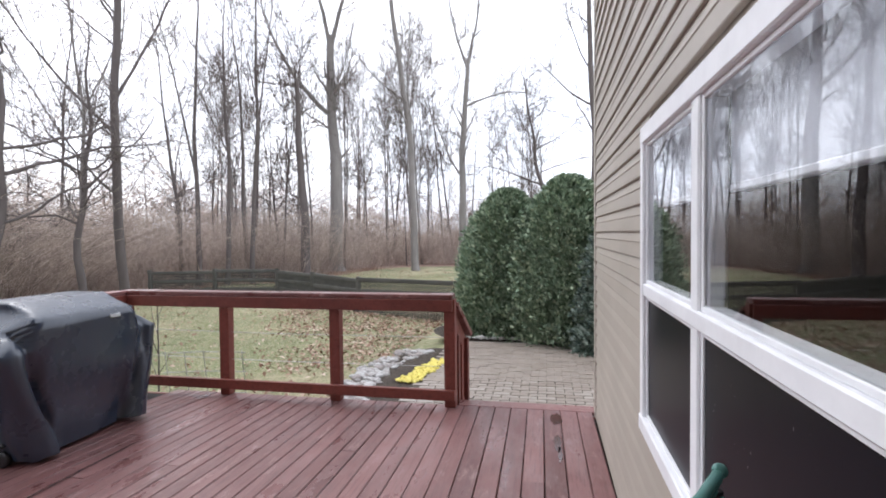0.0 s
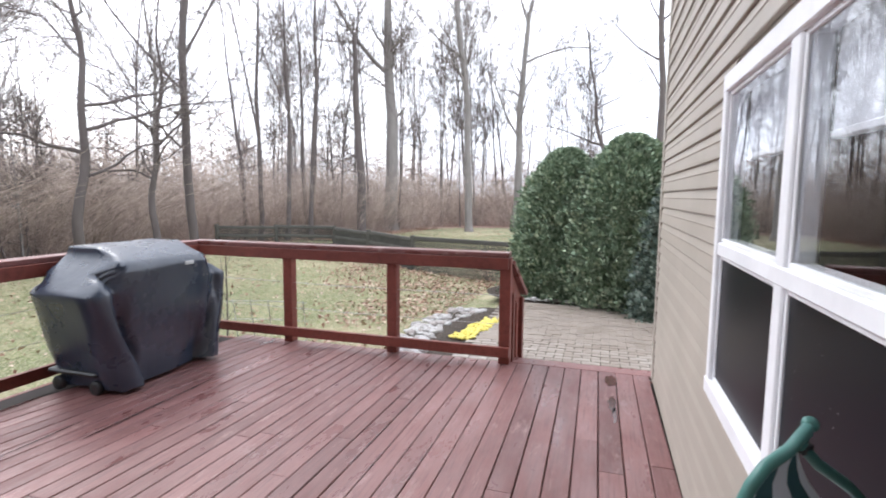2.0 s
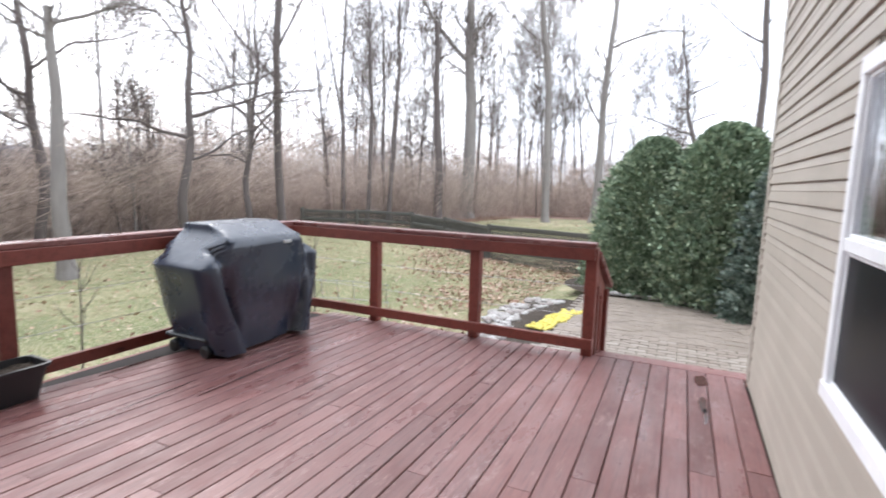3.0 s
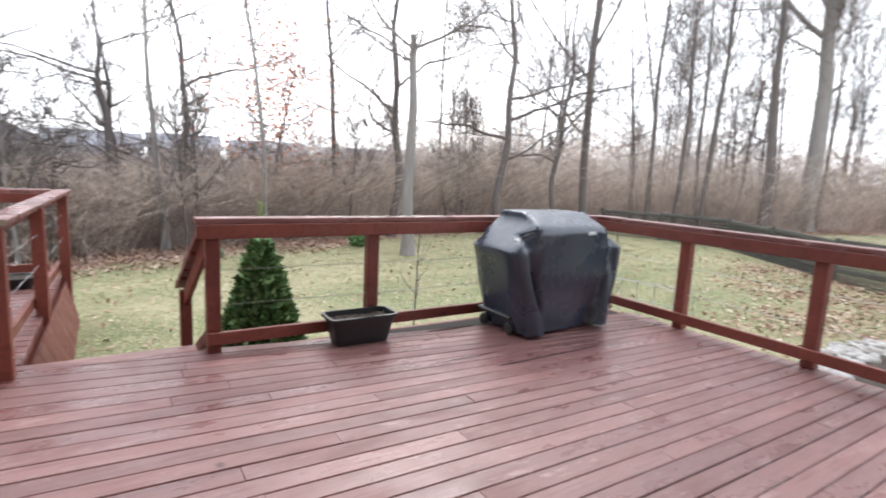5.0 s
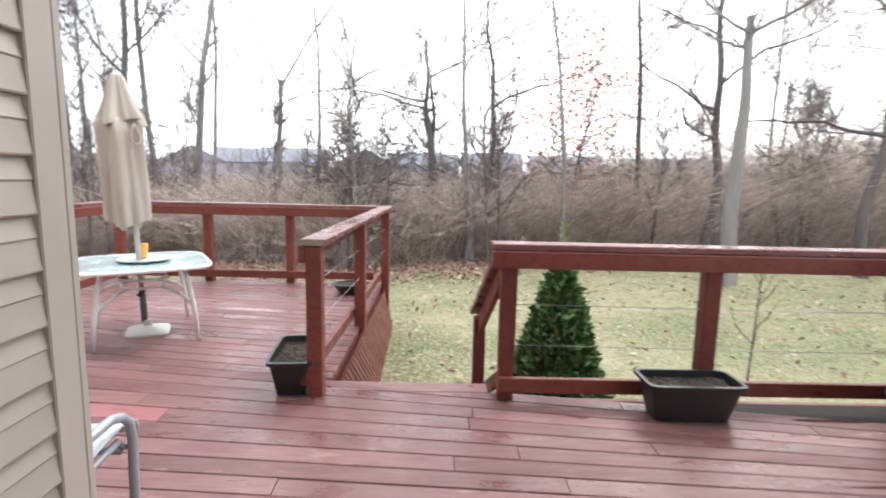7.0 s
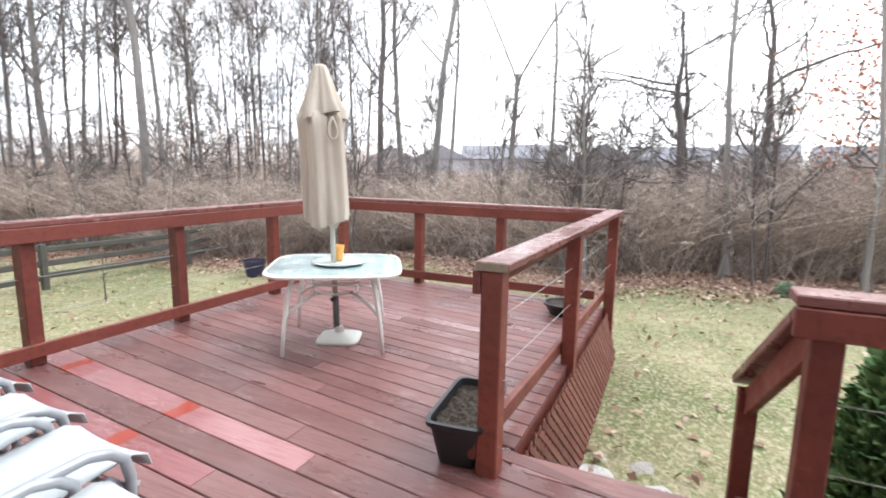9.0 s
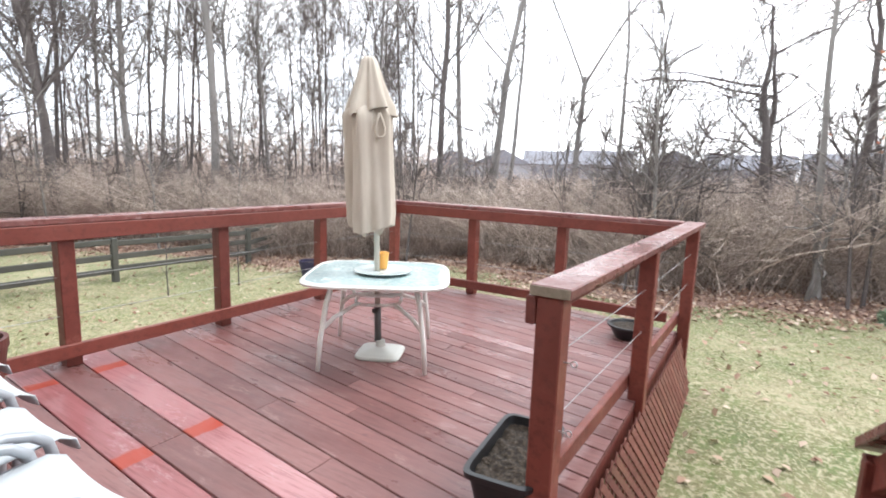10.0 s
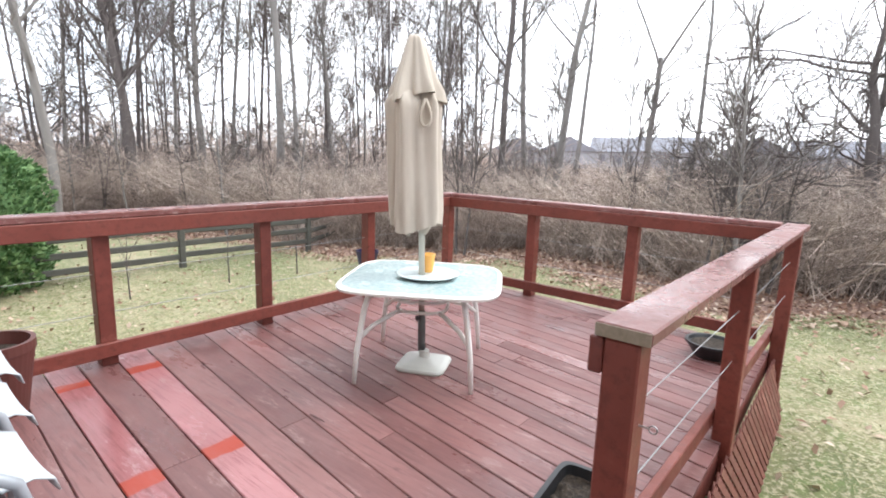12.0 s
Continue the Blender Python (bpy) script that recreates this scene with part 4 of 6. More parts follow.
# ---- sling chairs ----
def build_chair():
    """A stacking sling chair that faces -x, at the origin."""
    c = empty("patio_chair", (0, 0, 0), "patio chair with grey tube frame and white sling beside the wall", "chair", "patio chairs along the house wall")
    w = 0.205
    for s in (-1, 1):
        y = s * w
        part("arm_frame", tube([(-0.33, y, 0.0), (-0.34, y, 0.2), (-0.345, y, 0.34), (-0.33, y, 0.405), (-0.29, y, 0.44), (-0.23, y, 0.46), (-0.1, y, 0.455), (0.05, y, 0.445), (0.2, y, 0.44)], 0.0165, 10), M_CHAIR, c, smooth=True)
        part("side_rail", tube([(-0.33, y * 0.88, 0.31), (-0.30, y * 0.88, 0.345), (-0.1, y * 0.88, 0.33), (0.08, y * 0.88, 0.31), (0.14, y * 0.88, 0.36), (0.2, y * 0.88, 0.55), (0.27, y * 0.88, 0.78)], 0.012, 8), M_CHAIR, c, smooth=True)
        part("back_leg", tube([(0.1, y, 0.4), (0.2, y, 0.2), (0.3, y, 0.0)], 0.013, 8), M_CHAIR, c, smooth=True)
        part("link", tube([(-0.37, y, 0.3), (-0.33, y * 0.88, 0.31)], 0.010, 6), M_CHAIR, c)
    part("front_bar", tube([(-0.32, -w * 0.88, 0.30), (-0.32, w * 0.88, 0.30)], 0.011, 6), M_CHAIR, c)

    def sheet(path, name):
        bm = bmesh.new()
        rows = []
        for x, z, nx, nz in path:
            row = []
            for k in range(9):
                v = k / 8 * 2 - 1
                sag = 0.02 * (1 - v * v)
                row.append((bm.verts.new((x + nx * 0.003, v * w * 0.9, z - sag + nz * 0.003)), bm.verts.new((x - nx * 0.003, v * w * 0.9, z - sag - nz * 0.003))))
            rows.append(row)
        for a, b in zip(rows, rows[1:]):
            for k in range(8):
                bm.faces.new((a[k][0], a[k + 1][0], b[k + 1][0], b[k][0]))
                bm.faces.new((a[k + 1][1], a[k][1], b[k][1], b[k + 1][1]))
        for a, b in zip(rows, rows[1:]):
            bm.faces.new((a[0][1], a[0][0], b[0][0], b[0][1]))
            bm.faces.new((a[8][0], a[8][1], b[8][1], b[8][0]))
        for r, q in ((rows[0], 0), (rows[-1], 0)):
            for k in range(8):
                bm.faces.new((r[k][0], r[k][1], r[k + 1][1], r[k + 1][0]))
        bmesh.ops.recalc_face_normals(bm, faces=bm.faces[:])
        part(name, bm, M_SLING, c, "white woven sling " + name, True)
    sheet([(-0.425, 0.33, -0.9, 0.2), (-0.415, 0.37, -0.6, 0.8), (-0.37, 0.392, 0, 1), (-0.2, 0.375, 0, 1), (-0.1, 0.352, 0, 1), (0.0, 0.342, 0, 1), (0.08, 0.335, 0, 1)], "seat")
    sheet([(0.12, 0.37, -1, 0.3), (0.16, 0.45, -1, 0.3), (0.21, 0.6, -1, 0.3), (0.265, 0.77, -1, 0.3)], "backrest")
    return c


chair = build_chair()
chair.matrix_basis = pose(-2.69, -1.33, 0, 0, 0, 2)
for i, (y, r) in enumerate(((-1.76, -1), (-2.19, 1.5), (-2.66, 0), (-3.09, -1))):
    copy_thing(chair, pose(-2.83 - 0.06 * i, y, 0, 0, 0, r))


# ---- green striped chair ----
def build_green_chair():
    """A folding chair whose back leans on the wall below the window; its sling hangs between two bent side tubes."""
    c = empty("folding_chair", (0, 0, 0), "folding chair with green frame and green-and-white striped fabric below the window", "chair")
    A = Vector((-0.169, 0.686, 1.082))
    side = [A] + [Vector((-0.204, 0.635, 1.072)), Vector((-0.236, 0.607, 1.06)), Vector((-0.253, 0.595, 1.04)), Vector((-0.26, 0.604, 1.008)), Vector((-0.27, 0.614, 0.8)), Vector((-0.28, 0.584, 0.45)), Vector((-0.31, 0.524, 0.0))]
    inner = [Vector((-0.178, 0.677, 1.06)), Vector((-0.182, 0.675, 1.048)), Vector((-0.171, 0.69, 1.024)), Vector((-0.158, 0.704, 1.0)), Vector((-0.122, 0.741, 0.952)), Vector((-0.122, 0.741, 0.78)), Vector((-0.122, 0.721, 0.45))]
    part("side_tube", tube(side, 0.0078, 10), M_GREENM, c, smooth=True)
    back = [A + Vector((-0.003, -0.004, -0.004))] + [Vector((-0.183, 0.669, 1.068)), Vector((-0.152, 0.694, 1.032)), Vector((-0.103, 0.728, 0.992)), Vector((-0.065, 0.756, 0.952)), Vector((-0.05, 0.756, 0.75)), Vector((-0.045, 0.726, 0.4)), Vector((-0.045, 0.706, 0.0))]
    part("back_leg", tube(back, 0.0078, 10), M_GREENM, c, smooth=True)
    part("cap", lathe([(0.003, -0.006), (0.009, -0.005), (0.0105, 0.0), (0.009, 0.006), (0.003, 0.007)], 12), M_GREENM, c, smooth=True, m=pose(A.x + 0.004, A.y + 0.006, A.z + 0.003, 50, 30, 0))
    part("hinge", box((-0.008, -0.006, -0.008), (0.008, 0.006, 0.008), 0.002), M_BLACK, c, "small black plastic hinge", m=pose(A.x - 0.006, A.y - 0.012, A.z - 0.022, 20, 0, 40))
    part("front_leg", tube([side[5] + Vector((0, 0, -0.1)), Vector((-0.06, A.y + 0.2, 0.0))], 0.0078, 10), M_GREENM, c, smooth=True)
    part("seat_bar", tube([side[6], inner[6]], 0.009, 8), M_GREENM, c, smooth=True)
    c.matrix_basis = pose(0.012, 0.0, -0.008)
    green, white = mat("green_stripe", (0.035, 0.11, 0.13), 0.75), mat("white_stripe", (0.72, 0.78, 0.84), 0.75)
    cuts = [0.0, 0.06, 0.12, 0.36, 0.62, 0.86, 1.0]
    for i, (a, b) in enumerate(zip(cuts, cuts[1:])):
        bm = bmesh.new()
        vs = []
        for p, q in zip(side[:7], inner):
            row = []
            for t in (a, b):
                e = p.lerp(q, t) + Vector((0.0, 0.006, -0.004)) * math.sin(t * math.pi)
                row.append((bm.verts.new(e + Vector((0.001, 0, 0.001))), bm.verts.new(e - Vector((0.001, 0, 0.001)))))
            vs.append(row)
        for r0, r1 in zip(vs, vs[1:]):
            bm.faces.new((r0[0][0], r0[1][0], r1[1][0], r1[0][0]))
            bm.faces.new((r0[1][1], r0[0][1], r1[0][1], r1[1][1]))
        part("stripe", bm, white if i % 2 else green, c, "white fabric stripe" if i % 2 else "dark green fabric stripe", True)


build_green_chair()


# ---- eye screws on the near post ----
for (x, y) in ((-4.19, -0.715),):
    for z in (0.42, 0.66, 0.12):
        e = empty("eye_screw", (x, y, z), "small galvanised eye screw in the railing post", "screw", "eye screws")
        part("shank", tube([(0, -0.01, 0), (0, 0.02, 0)], 0.003, 6), M_GALV, e)
        part("eye", tube([(0, 0.03 + 0.010 * math.cos(a), 0.010 * math.sin(a)) for a in [k * math.pi / 5 for k in range(11)]], 0.0025, 6), M_GALV, e)

# ---- leaning wire trellis ----
def build_trellis():
    t = empty("wire_trellis", (0, 0, 0), "thin grey wire trellis standing in the lawn behind the railing", "trellis")
    for i in range(5):
        x = -0.42 + 0.21 * i
        part("wire", tube([(x, 0, 0), (x + 0.02, 0.01, 0.45), (x, 0, 0.86)], 0.0045, 5), M_WIRE, t)
    for z in (0.12, 0.38, 0.62, 0.84):
        part("cross_wire", tube([(-0.46, 0, z), (0, 0.012, z + 0.01), (0.46, 0, z)], 0.004, 5), M_WIRE, t)
    t.matrix_basis = pose(-4.1, 5.0, -0.72, 4, 0, 12)


build_trellis()

# ---- wet patches ----
M_WET = mat("dark_wet_wood", (0.085, 0.035, 0.032), 0.15)
for x, y, w, l in ((-0.315, 3.86, 0.085, 0.22), (-0.312, 3.40, 0.05, 0.28), (-0.30, 3.22, 0.03, 0.25), (-3.13, 2.45, 0.022, 1.0), (-3.96, 2.1, 0.03, 0.45), (-4.42, -2.3, 0.015, 0.12), (-3.35, 1.9, 0.012, 0.5)):
    bm = bmesh.new()
    bmesh.ops.create_circle(bm, cap_ends=True, segments=28, radius=1)
    for v in bm.verts:
        q = 1 + 0.35 * noise.noise(v.co * 2.5 + Vector((x * 5, y * 7, 0)))
        v.co.x, v.co.y = v.co.x * q * w / 2, v.co.y * q * l / 2
    part("wet_patch", bm, M_WET, deck, "dark wet patch on the wood", m=pose(x, y, 0.0032))
# weathered end of the near cap
M_ENDG = mat("weathered_end_grain", (0.25, 0.22, 0.17), 0.9)
finish(M_ENDG, blend(M_ENDG, noise_of(M_ENDG, 60, 5), (0.16, 0.15, 0.1), (0.4, 0.33, 0.27)), None, noise_of(M_ENDG, 90, 5), 0.6, 0.003)
part("end_grain", box((-4.1455, -0.834, CAP - 0.036), (-4.1425, -0.698, CAP - 0.003), 0.001), M_ENDG, bpy.data.objects["railing.002"], "weathered grey end of the rail cap")


# ---- trees ----
def tubes_np(paths, sides):
    """Vertices and quads of round bars; a path is (points, radii)."""
    V, F, base = [], [], 0
    ang = np.arange(sides) * 2 * np.pi / sides
    ca, sa = np.cos(ang)[:, None], np.sin(ang)[:, None]
    for pts, rad in paths:
        pts = np.asarray(pts, float)
        d = np.gradient(pts, axis=0)
        d /= np.linalg.norm(d, axis=1)[:, None] + 1e-9
        ref = np.array((0.0, 0, 1)) if abs(d[0][2]) < 0.9 else np.array((1.0, 0, 0))
        u = np.cross(d, ref)
        u /= np.linalg.norm(u, axis=1)[:, None] + 1e-9
        w = np.cross(d, u)
        n = len(pts)
        for i in range(n):
            V.append(pts[i] + (ca * u[i] + sa * w[i]) * rad[i])
        idx = np.arange(sides)
        nxt = (idx + 1) % sides
        for i in range(n - 1):
            a, b = base + i * sides, base + (i + 1) * sides
            F.append(np.stack([a + idx, a + nxt, b + nxt, b + idx], 1))
        base += n * sides
    return np.concatenate(V), np.concatenate(F)


def limb(rng, start, d, length, r0, r1, n, wobble, lift):
    pts, rad = [np.array(start, float)], [r0]
    d = np.array(d, float)
    for i in range(n):
        d = d + rng.normal(0, wobble, 3) + np.array((0, 0, lift))
        d /= np.linalg.norm(d)
        pts.append(pts[-1] + d * length / n)
        rad.append(r0 + (r1 - r0) * (i + 1) / n)
    return pts, rad, d


def turn(rng, d, angle):
    """d turned by the angle (radians) to a random side."""
    a = np.cross(d, rng.normal(0, 1, 3))
    a /= np.linalg.norm(a) + 1e-9
    return d * math.cos(angle) + a * math.sin(angle)


def tree_parts(seed, height, r, style):
    """Paths of trunk and limbs, and of twigs. style: fork, straight, gnarly, stub, vee."""
    rng = np.random.default_rng(seed)
    thin = min(1.0, max(0.4, height / 11))
    big, mid, fine = [], [], []
    gn = {"fork": 0.035, "straight": 0.02, "gnarly": 0.065, "stub": 0.03, "vee": 0.03}[style]
    stems = []
    if style in ("fork", "vee"):
        cut = 0.42 if style == "fork" else 0.5
        p, q, d = limb(rng, (0, 0, -0.25), (0, 0, 1), height * cut, r * 1.25, r * 0.85, 9, gn, 0.12)
        big.append((p, q))
        for k, (ang, share) in enumerate(((0.16, 0.62), (0.42, 0.55))):
            side = np.array((math.cos(seed), math.sin(seed), 0)) * (1 if k else -1)
            dd = d * math.cos(ang) + side * math.sin(ang)
            p2, q2, _ = limb(rng, p[-1], dd, height * share, r * (0.75 if k == 0 else 0.5), r * 0.12, 10, gn * 1.4, 0.05)
            big.append((p2, q2))
            stems.append((p2, q2, 0.2))
        stems.append((p, q, 0.75))
    else:
        top = 0.12 if style != "stub" else 0.7
        p, q, d = limb(rng, (0, 0, -0.25), (rng.normal(0, 0.02), rng.normal(0, 0.02), 1), height, r * 1.2, r * top, 16, gn, 0.12)
        big.append((p, q))
        stems.append((p, q, 0.22 if style == "gnarly" else 0.3))
    n1 = {"fork": 9, "straight": 17, "gnarly": 15, "stub": 6, "vee": 10}[style]
    for p, q, frm in stems:
        n = len(p)
        for k in range(n1):
            t = frm + (1 - frm) * rng.random() ** 0.9
            i = min(n - 2, int(t * (n - 1)))
            f = t * (n - 1) - i
            s = np.array(p[i]) * (1 - f) + np.array(p[i + 1]) * f
            d = np.array(p[i + 1]) - np.array(p[i])
            d /= np.linalg.norm(d)
            ang = rng.uniform(0.8, 1.5) if style == "gnarly" else rng.uniform(0.5, 0.95)
            ln = height * (rng.uniform(0.2, 0.42) if style == "gnarly" else rng.uniform(0.13, 0.32)) * (1.15 - 0.6 * t)
            r1 = max(0.014, q[i] * (rng.uniform(0.4, 0.62) if style == "gnarly" else rng.uniform(0.3, 0.5)))
            p1, q1, _ = limb(rng, s, turn(rng, d, ang), ln, r1, 0.009, 7, 0.22 if style == "gnarly" else 0.13, 0.10 if style != "gnarly" else 0.05)
            mid.append((p1, q1))
            for m in range(rng.integers(5, 8)):
                j = rng.integers(1, 6)
                d1 = np.array(p1[j + 1]) - np.array(p1[j])
                d1 /= np.linalg.norm(d1)
                p2, q2, _ = limb(rng, p1[j], turn(rng, d1, rng.uniform(0.5, 1.0)), ln * rng.uniform(0.3, 0.7), max(0.011 * thin, q1[j] * 0.5), 0.006 * thin, 4, 0.22, 0.06)
                fine.append((p2, q2))
                for w in range(rng.integers(3, 5)):
                    j2 = rng.integers(1, 4)
                    d2 = np.array(p2[j2 + 1]) - np.array(p2[j2])
                    d2 /= np.linalg.norm(d2)
                    p3, q3, _ = limb(rng, p2[j2], turn(rng, d2, rng.uniform(0.5, 1.2)), ln * rng.uniform(0.14, 0.34), 0.0075 * thin, 0.0045 * thin, 2, 0.25, 0.08)
                    fine.append((p3, q3))
    return big, mid, fine


TREE_MESHES = {}


def tree(x, y, seed, height, r, style, bark_m, label, rz=0, lean=(0, 0)):
    """A bare tree; alike seeds share their meshes."""
    key = (seed, height, r, style)
    if key not in TREE_MESHES:
        big, mid, fine = tree_parts(seed, height, r, style)
        TREE_MESHES[key] = (np_mesh("trunk", *tubes_np(big + mid, 6), bark_m, True), np_mesh("crown", *tubes_np(fine, 3), M_TWIG))
    t = empty("tree", (0, 0, 0), label, "tree", "bare winter trees")
    for nm, me in zip(("trunk", "crown"), TREE_MESHES[key]):
        part(nm, me, None, t)
    t.matrix_basis = pose(x, y, ground_z(x, y), lean[0], lean[1], rz)
    return t


L_DARK = "bare dark-barked tree standing in the winter woods"
L_GREY = "bare pale grey-barked tree at the edge of the lawn"
L_OAK = "bare dark oak with crooked spreading branches in the woods"
def specimen_parts(seed, h, r, lean, habit, stems):
    """Trunk, limbs and twigs of one tree; limbs are (height, tilt to the side, length, thickness share, lift)."""
    rng = np.random.default_rng(seed)
    oak, bushy = habit == "oak", habit == "bushy"
    big, mid, fine = [], [], []
    la = math.radians(lean)
    ph = rng.uniform(0, 6.28, 4)
    p, q = [], []
    thin_top = 0.5 if habit == "stub" else (0.55 if len(stems) > 1 and not oak else 0.16)
    for k in range(19):
        f = k / 18
        z = -0.25 + f * (h + 0.25)
        off = np.array((math.sin(f * 9 + ph[0]) - math.sin(ph[0]), math.sin(f * 7 + ph[1]) - math.sin(ph[1]), 0)) * h * (0.010 if oak else 0.005)
        off[:2] += np.array((math.sin(f * 23 + ph[2]), math.sin(f * 21 + ph[3]))) * h * (0.006 if oak else 0.0015)
        p.append(np.array((math.tan(la) * z * (0.4 + 0.6 * f), 0, z)) + off)
        q.append(r * (1.15 + (thin_top - 1.15) * f))
    big.append((p, q))
    flare = [(np.array(p[0]) * 1.0, r * 1.75), (np.array(p[0]) + (0, 0, 0.25), r * 1.4), (np.array(p[0]) + (math.sin(la) * 0.6, 0, 0.6), r * 1.15)]
    big.append(([f[0] for f in flare], [f[1] for f in flare]))
    carriers = [(p, q, 0.45 if habit != "oak" else 0.3, h)]
    for z, tilt, ln, share, lift in stems:
        i = min(17, max(1, int((z + 1.25) / (h + 0.25) * 18)))
        a = math.radians(tilt)
        dep = rng.uniform(-0.35, 0.35)
        ps, qs, _ = limb(rng, p[i], (math.sin(a), dep * math.cos(a) * 0.6, math.cos(a)), ln, q[i] * share, 0.012, 13, 0.17 if oak else 0.06, lift)
        big.append((ps, qs))
        carriers.append((ps, qs, 0.15, ln * 1.5))
    for c, (p, q, frm, size) in enumerate(carriers):
        n = len(p)
        main = c == 0
        if habit == "stub" and main:
            frm = 0.8
        count = {"oak": 13, "tall": 12, "bushy": 18, "stub": 4}[habit] if main else max(6, int(size * (1.7 if not bushy else 2.4)))
        for k in range(count):
            t = frm + (1 - frm) * rng.random()
            i = min(n - 2, int(t * (n - 1)))
            f = t * (n - 1) - i
            s = np.array(p[i]) * (1 - f) + np.array(p[i + 1]) * f
            d = np.array(p[i + 1]) - np.array(p[i])
            d /= np.linalg.norm(d)
            ln = min(3.4, size * (rng.uniform(0.2, 0.36) if oak else rng.uniform(0.12, 0.26)) * (1.2 - 0.5 * t))
            r1 = max(0.012, q[i] * rng.uniform(0.25, 0.45))
            p1, q1, _ = limb(rng, s, turn(rng, d, rng.uniform(0.9, 1.5) if oak else rng.uniform(0.45, 0.95)), ln, r1, 0.008, 7, 0.26 if oak else 0.13, 0.03 if oak else 0.08)
            mid.append((p1, q1))
            for m in range(rng.integers(4, 8)):
                j = rng.integers(1, 6)
                d1 = np.array(p1[j + 1]) - np.array(p1[j])
                d1 /= np.linalg.norm(d1)
                p2, q2, _ = limb(rng, p1[j], turn(rng, d1, rng.uniform(0.5, 1.1)), ln * rng.uniform(0.3, 0.65), max(0.008, q1[j] * 0.5), 0.004, 4, 0.3 if oak else 0.2, 0.04)
                fine.append((p2, q2))
                for w in range(rng.integers(2, 5)):
                    j2 = rng.integers(1, 4)
                    d2 = np.array(p2[j2 + 1]) - np.array(p2[j2])
                    d2 /= np.linalg.norm(d2)
                    fine.append(limb(rng, p2[j2], turn(rng, d2, rng.uniform(0.5, 1.2)), ln * rng.uniform(0.15, 0.35), 0.006, 0.003, 2, 0.25, 0.05)[:2])
    return big, mid, fine


def specimen(x, y, h, r, lean, bark_m, label, habit, stems, seed):
    """A tree built with its own trunk and limbs; tilts are to the side as seen from the deck."""
    big, mid, fine = specimen_parts(seed, h, r, lean, habit, stems)
    t = empty("tree", (0, 0, 0), label, "tree", "bare winter trees")
    part("trunk", np_mesh("trunk", *tubes_np(big + mid, 8), bark_m, True), None, t)
    part("crown", np_mesh("crown", *tubes_np(fine, 3), M_TWIG), None, t)
    t.matrix_basis = pose(x, y, ground_z(x, y), 0, 0, math.degrees(math.atan2(-(x + 1.5), y + 0.1)))
    return t


